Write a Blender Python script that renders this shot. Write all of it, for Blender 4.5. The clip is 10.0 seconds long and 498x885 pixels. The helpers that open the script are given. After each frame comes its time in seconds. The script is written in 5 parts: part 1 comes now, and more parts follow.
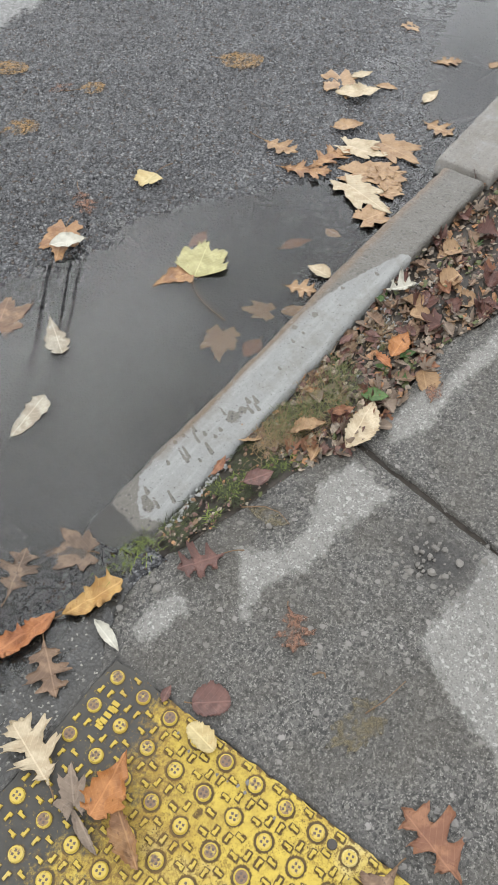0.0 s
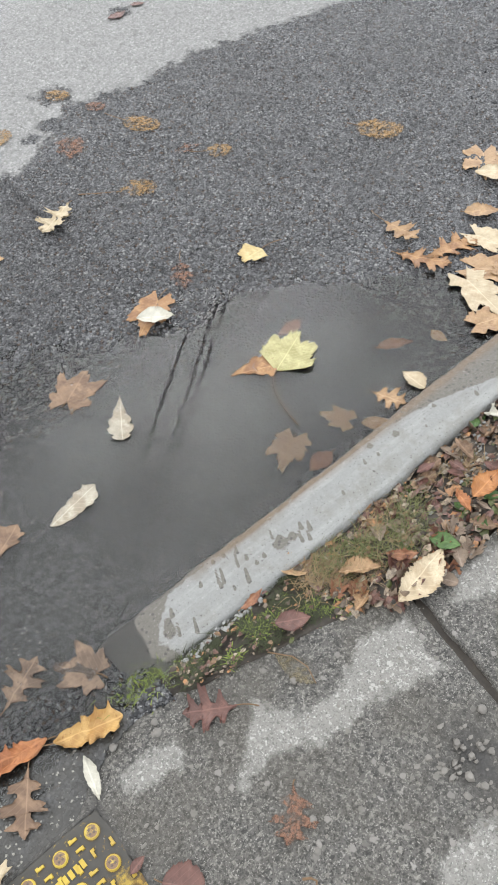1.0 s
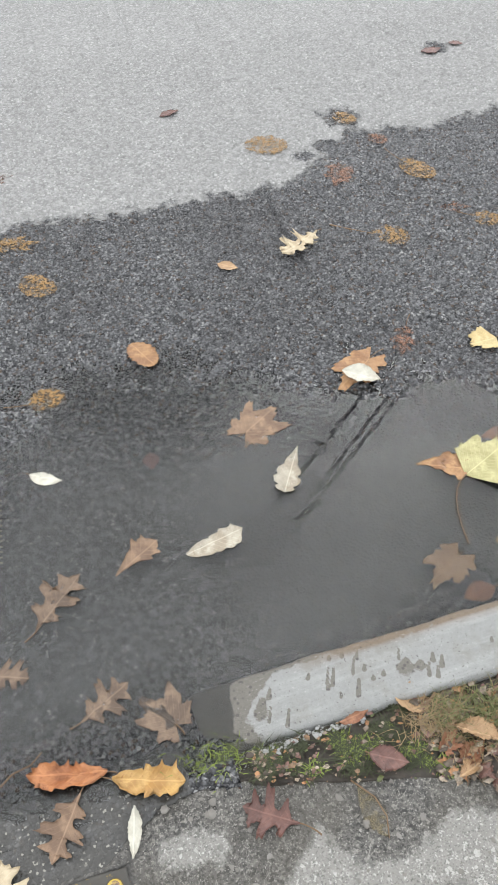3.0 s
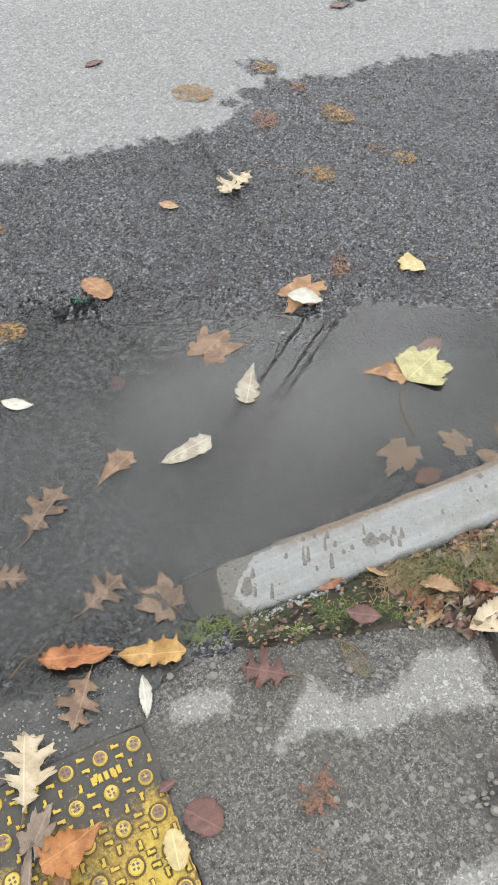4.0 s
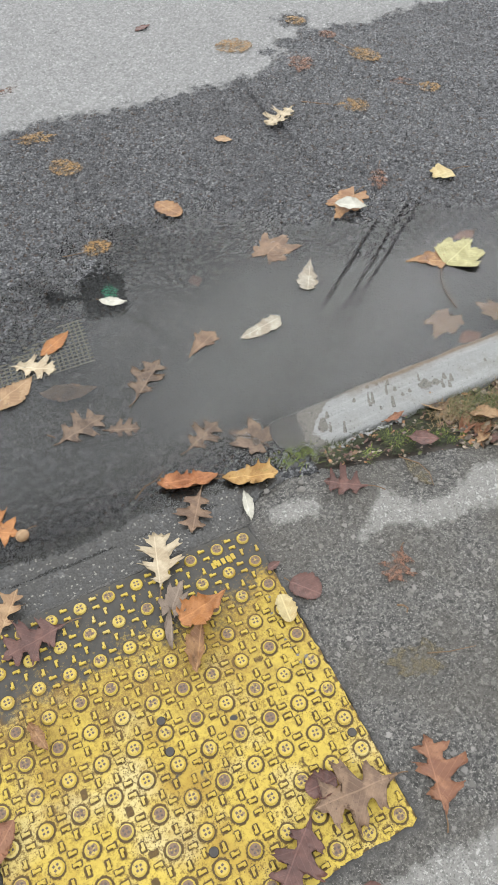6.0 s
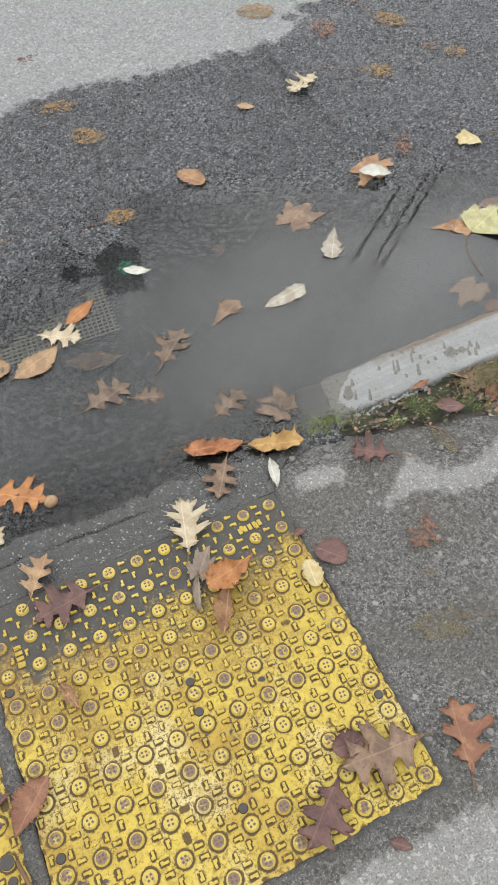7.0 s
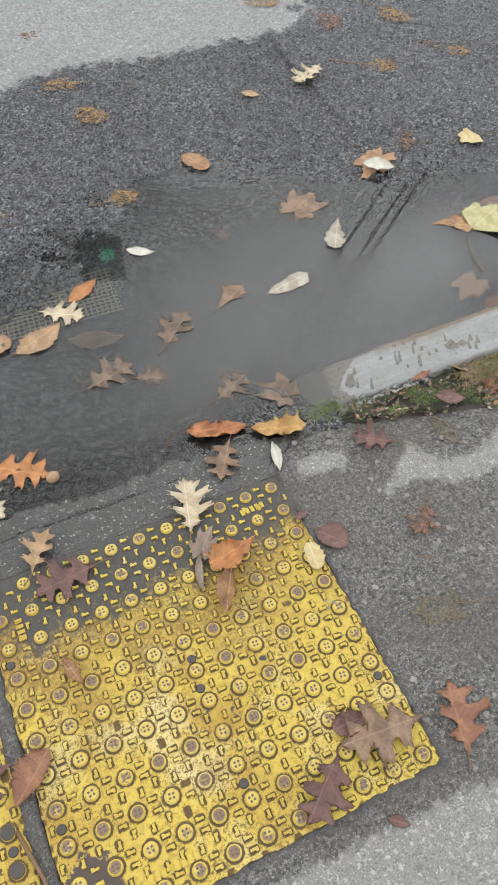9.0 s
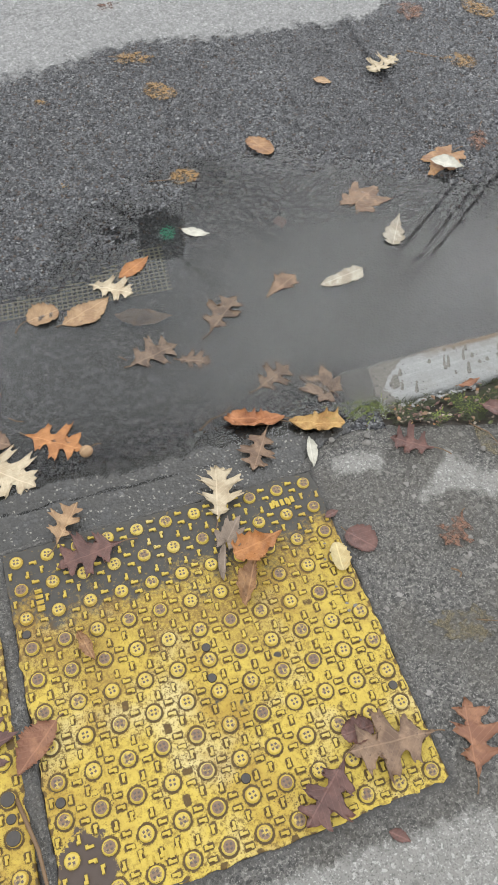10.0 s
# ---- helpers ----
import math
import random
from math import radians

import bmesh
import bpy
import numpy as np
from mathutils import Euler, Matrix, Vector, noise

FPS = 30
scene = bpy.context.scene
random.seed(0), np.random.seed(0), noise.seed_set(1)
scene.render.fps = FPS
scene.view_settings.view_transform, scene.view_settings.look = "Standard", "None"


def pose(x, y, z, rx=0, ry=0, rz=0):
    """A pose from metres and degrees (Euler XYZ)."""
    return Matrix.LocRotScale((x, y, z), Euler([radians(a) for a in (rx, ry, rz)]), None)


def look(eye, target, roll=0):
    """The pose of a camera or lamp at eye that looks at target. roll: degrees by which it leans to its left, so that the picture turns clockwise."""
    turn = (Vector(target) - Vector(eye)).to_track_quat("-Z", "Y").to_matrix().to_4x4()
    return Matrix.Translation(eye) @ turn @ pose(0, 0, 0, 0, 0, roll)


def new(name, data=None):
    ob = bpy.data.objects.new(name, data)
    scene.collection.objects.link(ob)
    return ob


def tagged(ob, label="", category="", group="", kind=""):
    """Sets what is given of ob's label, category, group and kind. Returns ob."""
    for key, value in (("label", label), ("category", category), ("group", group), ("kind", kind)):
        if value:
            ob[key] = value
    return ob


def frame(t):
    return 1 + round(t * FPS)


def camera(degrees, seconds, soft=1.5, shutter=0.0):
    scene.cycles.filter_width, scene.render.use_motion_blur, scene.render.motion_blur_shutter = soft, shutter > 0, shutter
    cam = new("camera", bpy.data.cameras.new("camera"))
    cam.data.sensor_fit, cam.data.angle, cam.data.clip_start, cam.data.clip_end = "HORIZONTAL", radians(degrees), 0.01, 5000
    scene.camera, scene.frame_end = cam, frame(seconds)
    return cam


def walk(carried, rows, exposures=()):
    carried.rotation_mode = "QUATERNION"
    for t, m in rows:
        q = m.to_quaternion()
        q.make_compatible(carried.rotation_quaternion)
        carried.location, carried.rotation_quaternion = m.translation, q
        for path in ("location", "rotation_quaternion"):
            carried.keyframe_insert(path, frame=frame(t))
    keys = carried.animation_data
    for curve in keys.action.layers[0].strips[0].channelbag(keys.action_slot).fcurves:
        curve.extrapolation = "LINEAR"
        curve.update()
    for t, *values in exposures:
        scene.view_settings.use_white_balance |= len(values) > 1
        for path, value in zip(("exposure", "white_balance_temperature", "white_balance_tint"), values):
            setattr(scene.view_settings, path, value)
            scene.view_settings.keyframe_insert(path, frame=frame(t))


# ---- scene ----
cam = camera(36.1, 10.0, soft=1.0)
PATH = [
    (0, (-0.265, -0.45, 1.246), (0.714, 0.24, -0.355), 1.1),
    (0.5, (-0.084, -0.428, 1.241), (0.802, 0.469, -0.312), -3.1),
    (1, (0.035, -0.414, 1.259), (0.791, 0.57, -0.309), -4.7),
    (1.5, (0.061, -0.3, 1.276), (0.84, 0.634, -0.312), -1.0),
    (2, (0.042, -0.196, 1.265), (0.752, 0.761, -0.341), 2.2),
    (2.5, (0.095, -0.217, 1.266), (0.667, 0.89, -0.298), 0.9),
    (2.7, (0.109, -0.235, 1.27), (0.564, 0.934, -0.288), 0.7),
    (3.8, (-0.007, -0.403, 1.292), (0.33, 0.831, -0.246), -1.4),
    (4, (-0.074, -0.416, 1.284), (0.519, 0.664, -0.291), 4.8),
    (4.5, (-0.09, -0.597, 1.289), (0.585, 0.397, -0.31), 3.9),
    (5, (-0.098, -0.773, 1.287), (0.495, 0.252, -0.325), -0.5),
    (5.5, (-0.188, -0.776, 1.305), (0.33, 0.316, -0.289), -4.1),
    (6, (-0.345, -0.736, 1.309), (0.184, 0.376, -0.267), -1.1),
    (6.2, (-0.336, -0.768, 1.298), (0.14, 0.384, -0.265), -3.8),
    (7.5, (-0.392, -0.731, 1.304), (0.108, 0.313, -0.327), -0.4),
    (8, (-0.353, -0.773, 1.296), (0.355, 0.201, -0.301), 0.1),
    (8.5, (-0.367, -0.78, 1.306), (0.358, 0.176, -0.294), -0.2),
    (9, (-0.444, -0.739, 1.295), (0.091, 0.306, -0.324), 2.4),
    (9.5, (-0.494, -0.715, 1.295), (-0.045, 0.353, -0.336), 6.2),
    (10, (-0.425, -0.728, 1.281), (-0.001, 0.335, -0.36), 3.4),
]
walk(cam, [(t, look(eye, target, roll)) for t, eye, target, roll in PATH],
     exposures=[(0.0, 0.2), (0.5, 0.38), (1.0, 0.4), (2.5, 0.42), (4.0, 0.4), (5.0, 0.38), (6.0, 0.26), (7.5, 0.17), (10.0, 0.16)])

# ---------------------------------------------------------------- light and sky
world = bpy.data.worlds.new("overcast_sky")
scene.world = world
world.use_nodes = True
SKY_STRENGTH, GLOW = 0.15, 1.65
SUN_EL, SUN_ROT = radians(45), radians(34)


def build_world():
    t = world.node_tree
    t.nodes.clear()
    out = t.nodes.new("ShaderNodeOutputWorld")
    bg = t.nodes.new("ShaderNodeBackground")
    sky = t.nodes.new("ShaderNodeTexSky")
    sky.sky_type, sky.sun_disc = "NISHITA", False
    sky.sun_elevation, sky.sun_rotation = SUN_EL, SUN_ROT
    sky.dust_density, sky.air_density = 4.0, 1.0
    grey = t.nodes.new("ShaderNodeHueSaturation")
    grey.inputs["Saturation"].default_value = 0.08
    co = t.nodes.new("ShaderNodeTexCoord")
    cloud = t.nodes.new("ShaderNodeTexNoise")
    cloud.inputs["Scale"].default_value, cloud.inputs["Detail"].default_value = 4.2, 4.0
    ramp = t.nodes.new("ShaderNodeMapRange")
    ramp.inputs[1].default_value, ramp.inputs[2].default_value = 0.38, 0.62
    ramp.inputs[3].default_value, ramp.inputs[4].default_value = 0.64, 1.10
    deck = t.nodes.new("ShaderNodeMix")
    deck.data_type = "RGBA"
    deck.inputs[0].default_value = 0.8
    deck.inputs[7].default_value = (10.35, 10.7, 11.15, 1)
    mul = t.nodes.new("ShaderNodeVectorMath")
    mul.operation = "SCALE"
    t.links.new(sky.outputs[0], grey.inputs["Color"])
    t.links.new(grey.outputs[0], deck.inputs[6])
    t.links.new(co.outputs["Generated"], cloud.inputs["Vector"])
    t.links.new(cloud.outputs[0], ramp.inputs[0])
    # the cloud deck is brighter round the hidden sun
    side = t.nodes.new("ShaderNodeVectorMath")
    side.operation = "DOT_PRODUCT"
    side.inputs[1].default_value = Vector((0.887, 0.188, 0.423)).normalized()
    t.links.new(co.outputs["Generated"], side.inputs[0])
    glow = t.nodes.new("ShaderNodeMapRange")
    glow.interpolation_type = "SMOOTHSTEP"
    for i, x in enumerate((0.70, 1.0, 1.05, GLOW)):
        glow.inputs[i + 1].default_value = x
    t.links.new(side.outputs["Value"], glow.inputs[0])
    both = t.nodes.new("ShaderNodeMath")
    both.operation = "MULTIPLY"
    t.links.new(ramp.outputs[0], both.inputs[0])
    t.links.new(glow.outputs[0], both.inputs[1])
    # and brighter overhead than near the horizon
    axes = t.nodes.new("ShaderNodeSeparateXYZ")
    t.links.new(co.outputs["Generated"], axes.inputs[0])
    dome = t.nodes.new("ShaderNodeMapRange")
    for i, x in enumerate((0.45, 0.95, 1.05, 1.12)):
        dome.inputs[i + 1].default_value = x
    t.links.new(axes.outputs[2], dome.inputs[0])
    whole = t.nodes.new("ShaderNodeMath")
    whole.operation = "MULTIPLY"
    t.links.new(both.outputs[0], whole.inputs[0])
    t.links.new(dome.outputs[0], whole.inputs[1])
    t.links.new(deck.outputs[2], mul.inputs[0])
    t.links.new(whole.outputs[0], mul.inputs["Scale"])
    t.links.new(mul.outputs[0], bg.inputs["Color"])
    bg.inputs["Strength"].default_value = SKY_STRENGTH
    t.links.new(bg.outputs[0], out.inputs[0])


build_world()
sun = new("sun", bpy.data.lights.new("sun", "SUN"))
sun.data.energy, sun.data.angle, sun.data.color = 0.7, radians(24), (1.0, 0.97, 0.92)
sun.matrix_basis = look((-3.6, 2.0, 3.4), (0, 0, 0))

# ---------------------------------------------------------------- materials


class Mat:
    """A node material with short helpers."""

    def __init__(self, name):
        self.m = bpy.data.materials.new(name)
        self.m.use_nodes = True
        self.t = self.m.node_tree
        self.b = self.t.nodes["Principled BSDF"]
        self.out = self.t.nodes["Material Output"]

    def node(self, kind, **values):
        n = self.t.nodes.new(kind)
        for k, v in values.items():
            n.inputs[k].default_value = v
        return n

    def link(self, a, b):
        self.t.links.new(a, b)

    def pos(self, local=False):
        return self.node("ShaderNodeTexCoord").outputs["Object"] if local else self.node("ShaderNodeNewGeometry").outputs["Position"]

    def noise(self, at, scale, detail=4.0, rough=0.55):
        n = self.node("ShaderNodeTexNoise", Scale=scale, Detail=detail, Roughness=rough)
        self.link(at, n.inputs["Vector"])
        return n.outputs[0]

    def cells(self, at, scale, feature="F1"):
        n = self.node("ShaderNodeTexVoronoi", Scale=scale)
        n.feature = feature
        self.link(at, n.inputs["Vector"])
        return n

    def span(self, v, a, b, c=0.0, d=1.0):
        n = self.node("ShaderNodeMapRange")
        n.interpolation_type = "SMOOTHSTEP"
        self.link(v, n.inputs[0])
        for i, x in enumerate((a, b, c, d)):
            n.inputs[i + 1].default_value = x
        return n.outputs[0]

    def math(self, op, a, b=0.0, c=0.0):
        n = self.t.nodes.new("ShaderNodeMath")
        n.operation = op
        for i, x in enumerate((a, b, c)):
            if isinstance(x, (int, float)):
                n.inputs[i].default_value = x
            else:
                self.link(x, n.inputs[i])
        return n.outputs[0]

    def mix(self, f, a, b, blend="MIX"):
        n = self.t.nodes.new("ShaderNodeMix")
        n.data_type, n.blend_type = "RGBA", blend
        for i, x in ((0, f), (6, a), (7, b)):
            if isinstance(x, (int, float)):
                n.inputs[i].default_value = x
            elif isinstance(x, tuple):
                n.inputs[i].default_value = (*x, 1)
            else:
                self.link(x, n.inputs[i])
        return n.outputs[2]

    def attr(self, name):
        n = self.t.nodes.new("ShaderNodeAttribute")
        n.attribute_name = name
        return n.outputs["Fac"]

    def split(self, v):
        n = self.t.nodes.new("ShaderNodeSeparateXYZ")
        self.link(v, n.inputs[0])
        return n.outputs

    def bump(self, h, strength=0.5, distance=0.002, under=None):
        n = self.node("ShaderNodeBump", Strength=strength, Distance=distance)
        self.link(h, n.inputs["Height"])
        if under is not None:
            self.link(under, n.inputs["Normal"])
        return n.outputs[0]

    def set(self, color=None, rough=None, normal=None, spec=None, metal=None):
        for key, x in (("Base Color", color), ("Roughness", rough), ("Normal", normal), ("Specular IOR Level", spec), ("Metallic", metal)):
            if x is None:
                continue
            if isinstance(x, tuple):
                self.b.inputs[key].default_value = (*x, 1)
            elif isinstance(x, (int, float)):
                self.b.inputs[key].default_value = x
            else:
                self.link(x, self.b.inputs[key])
        return self.m


def asphalt_material():
    m = Mat("asphalt")
    p = m.pos()
    warp = m.noise(p, 60, 2)
    big = m.noise(p, 2.2, 4)
    shift = m.node("ShaderNodeTexNoise", Scale=90.0, Detail=2.0)
    m.link(p, shift.inputs["Vector"])
    q = m.node("ShaderNodeVectorMath")
    q.operation = "MULTIPLY_ADD"
    m.link(shift.outputs["Color"], q.inputs[0])
    q.inputs[1].default_value = (0.0032, 0.0032, 0.0032)
    m.link(p, q.inputs[2])
    stones = m.cells(q.outputs[0], 146)
    fine = m.cells(q.outputs[0], 310)
    pick = m.split(stones.outputs["Color"])
    dry = m.span(m.math("ADD", m.attr("dry"), m.math("MULTIPLY", m.math("SUBTRACT", m.noise(p, 22, 7, 0.72), 0.5), 1.5)), 0.38, 0.62)
    # each stone of the mix has its own grey, a few are pale or brownish
    wet_c = m.mix(m.span(pick[0], 0.15, 0.95), (0.034, 0.035, 0.037), (0.158, 0.160, 0.166))
    wet_c = m.mix(m.span(pick[1], 0.91, 0.98), wet_c, (0.30, 0.298, 0.29))
    tiny = m.split(fine.outputs["Color"])
    wet_c = m.mix(m.span(tiny[0], 0.9, 0.96), wet_c, (0.26, 0.26, 0.26))
    wet_c = m.mix(m.span(tiny[1], 0.7, 0.9, 0, 0.6), wet_c, (0.016, 0.016, 0.02))
    wet_c = m.mix(m.span(pick[2], 0.9, 0.96), wet_c, (0.09, 0.062, 0.045))
    gap = m.span(stones.outputs["Distance"], 0.38, 0.85, 0, 0.7)
    wet_c = m.mix(gap, wet_c, (0.012, 0.012, 0.014))
    wet_c = m.mix(m.span(big, 0.4, 0.75, 0, 0.45), wet_c, (0.035, 0.033, 0.034))
    dry_c = m.mix(m.span(pick[0], 0.1, 0.95), (0.22, 0.219, 0.213), (0.315, 0.312, 0.304))
    dry_c = m.mix(m.span(pick[1], 0.90, 0.98), dry_c, (0.39, 0.385, 0.375))
    dry_c = m.mix(m.math("MULTIPLY", gap, 0.4), dry_c, (0.15, 0.148, 0.14))
    dry_c = m.mix(m.span(m.noise(p, 26, 5, 0.7), 0.56, 0.72, 0, 0.55), dry_c, (0.11, 0.11, 0.105))
    silt = m.math("MULTIPLY", m.attr("silt"), m.span(m.noise(p, 24, 4), 0.3, 0.6, 0.7, 1.0))
    color = m.mix(dry, wet_c, dry_c)
    color = m.mix(silt, color, m.mix(m.noise(p, 55, 4), (0.026, 0.025, 0.023), (0.070, 0.067, 0.060)))
    specks = m.span(m.split(fine.outputs["Color"])[0], 0.955, 0.975)
    color = m.mix(m.math("MULTIPLY", specks, silt), color, (0.24, 0.23, 0.20))
    rough = m.math("ADD", m.span(m.noise(p, 70, 3), 0.3, 0.7, 0.12, 0.36), m.math("MULTIPLY", dry, 0.54))
    height = m.math("SUBTRACT", m.math("MULTIPLY", fine.outputs["Distance"], -0.25), m.math("MULTIPLY", stones.outputs["Distance"], m.math("ADD", 0.6, pick[2])))
    amount = m.math("MULTIPLY", height, m.math("SUBTRACT", 1.0, m.math("MULTIPLY", m.math("MINIMUM", m.math("MULTIPLY", m.attr("silt"), 1.3), 1.0), 0.85)))
    amount = m.math("MULTIPLY", amount, m.math("SUBTRACT", 1.0, m.math("MULTIPLY", dry, 0.6)))
    nrm = m.bump(amount, 1.0, 0.007)
    nrm = m.bump(warp, 0.25, 0.002, nrm)
    return m.set(color, rough, nrm, spec=0.5)


def concrete_material():
    m = Mat("aggregate_concrete")
    p = m.pos()
    shift = m.node("ShaderNodeTexNoise", Scale=120.0, Detail=3.0)
    m.link(p, shift.inputs["Vector"])
    q = m.node("ShaderNodeVectorMath")
    q.operation = "MULTIPLY_ADD"
    m.link(shift.outputs["Color"], q.inputs[0])
    q.inputs[1].default_value = (0.011, 0.011, 0.011)
    m.link(p, q.inputs[2])
    stones = m.cells(q.outputs[0], 62)
    small = m.cells(q.outputs[0], 190)
    grit = m.split(m.cells(q.outputs[0], 420).outputs["Color"])
    pick = m.split(stones.outputs["Color"])
    pick2 = m.split(small.outputs["Color"])
    dry = m.span(m.math("ADD", m.attr("dry"), m.math("MULTIPLY", m.math("SUBTRACT", m.noise(p, 30, 9, 0.78), 0.5), 1.7)), 0.26, 0.68)
    mud = m.attr("mud")
    paste = m.mix(m.noise(p, 45, 6, 0.7), (0.020, 0.019, 0.017), (0.155, 0.148, 0.133))
    paste = m.mix(m.span(pick2[0], 0.84, 0.93, 0, 0.5), paste, (0.18, 0.17, 0.155))
    paste = m.mix(m.span(pick2[1], 0.8, 0.95, 0, 0.8), paste, (0.022, 0.021, 0.020))
    paste = m.mix(m.span(grit[0], 0.92, 0.97, 0, 0.9), paste, (0.25, 0.24, 0.215))
    paste = m.mix(m.span(grit[1], 0.8, 0.95, 0, 0.7), paste, (0.02, 0.02, 0.018))
    salt = m.noise(p, 330, 2, 0.5)
    paste = m.mix(m.span(salt, 0.62, 0.70), paste, (0.30, 0.285, 0.26))
    paste = m.mix(m.span(salt, 0.40, 0.32, 0, 0.85), paste, (0.012, 0.011, 0.010))
    pep = m.noise(p, 150, 4, 0.65)
    paste = m.mix(m.span(pep, 0.54, 0.66, 0, 0.85), paste, (0.235, 0.224, 0.20))
    paste = m.mix(m.span(pep, 0.45, 0.34, 0, 0.85), paste, (0.015, 0.014, 0.012))
    isle = m.math("MULTIPLY", m.span(pick[0], 0.84, 0.88), m.span(stones.outputs["Distance"], 0.26, 0.40, 1, 0))
    stone_c = m.mix(pick[1], (0.11, 0.102, 0.092), (0.27, 0.255, 0.235))
    wet_c = m.mix(isle, paste, stone_c)
    wet_c = m.mix(m.span(m.noise(p, 5.5, 4), 0.4, 0.65, 0, 0.4), wet_c, (0.066, 0.058, 0.043))
    dry_c = m.mix(m.noise(p, 60, 6, 0.7), (0.155, 0.151, 0.138), (0.295, 0.286, 0.264))
    dry_c = m.mix(m.span(pick2[0], 0.85, 0.95), dry_c, (0.37, 0.36, 0.335))
    dry_c = m.mix(m.span(grit[2], 0.82, 0.95, 0, 0.7), dry_c, (0.12, 0.118, 0.11))
    dry_c = m.mix(m.span(salt, 0.60, 0.70), dry_c, (0.42, 0.41, 0.385))
    dry_c = m.mix(m.span(salt, 0.40, 0.30, 0, 0.8), dry_c, (0.10, 0.096, 0.085))
    dry_c = m.mix(m.math("MULTIPLY", isle, 0.5), dry_c, (0.13, 0.125, 0.115))
    color = m.mix(dry, wet_c, dry_c)
    color = m.mix(m.math("MULTIPLY", mud, m.span(m.noise(p, 40, 4), 0.3, 0.6, 0.5, 1.0)), color, (0.040, 0.038, 0.036))
    rough = m.math("ADD", m.span(m.noise(p, 50, 3), 0.3, 0.7, 0.38, 0.66), m.math("MULTIPLY", dry, 0.3))
    h = m.math("ADD", m.math("MULTIPLY", isle, 0.8), m.math("MULTIPLY", m.noise(p, 160, 3, 0.7), 0.9))
    h = m.math("SUBTRACT", h, m.math("MULTIPLY", small.outputs["Distance"], 0.5))
    return m.set(color, rough, m.bump(h, 0.7, 0.003, m.bump(pep, 0.7, 0.006)), spec=0.5)


def kerb_material():
    m = Mat("kerb_stone")
    p = m.pos()
    dry = m.span(m.math("ADD", m.attr("dry"), m.math("MULTIPLY", m.math("SUBTRACT", m.noise(p, 38, 5, 0.6), 0.5), 0.7)), 0.44, 0.56)
    dry = m.math("MULTIPLY", dry, m.math("SUBTRACT", 1.0, m.span(m.math("ADD", m.attr("drip"), m.math("MULTIPLY", m.math("SUBTRACT", m.noise(p, 140, 4), 0.5), 0.5)), 0.42, 0.6)))
    grain = m.noise(p, 110, 7, 0.78)
    streak = m.node("ShaderNodeMapping")
    streak.inputs["Scale"].default_value = (5, 70, 20)
    m.link(p, streak.inputs["Vector"])
    run = m.noise(streak.outputs[0], 1.0, 4)
    dry_c = m.mix(grain, (0.18, 0.184, 0.178), (0.34, 0.343, 0.332))
    dry_c = m.mix(m.span(run, 0.45, 0.65, 0, 0.22), dry_c, (0.46, 0.46, 0.445))
    dry_c = m.mix(m.span(m.noise(p, 13, 6, 0.7), 0.45, 0.68, 0, 0.75), dry_c, (0.215, 0.21, 0.19))
    wet_c = m.mix(grain, (0.078, 0.071, 0.060), (0.185, 0.172, 0.148))
    wet_c = m.mix(m.span(m.cells(p, 90).outputs["Distance"], 0.2, 0.34, 0.6, 0), wet_c, (0.04, 0.038, 0.035))
    color = m.mix(dry, wet_c, dry_c)
    rust = m.math("MULTIPLY", m.attr("rust"), m.span(m.noise(p, 30, 5), 0.22, 0.5))
    color = m.mix(m.math("MINIMUM", m.math("MULTIPLY", rust, 0.85), 0.9), color, m.mix(grain, (0.095, 0.066, 0.044), (0.225, 0.168, 0.115)))
    pits = m.noise(p, 210, 3, 0.6)
    color = m.mix(m.span(pits, 0.38, 0.28, 0, 0.75), color, (0.06, 0.055, 0.048))
    color = m.mix(m.span(pits, 0.62, 0.74, 0, 0.5), color, (0.45, 0.44, 0.42))
    rough = m.math("ADD", 0.38, m.math("MULTIPLY", dry, 0.45))
    return m.set(color, rough, m.bump(m.math("ADD", grain, m.math("MULTIPLY", run, 0.6)), 0.8, 0.005))


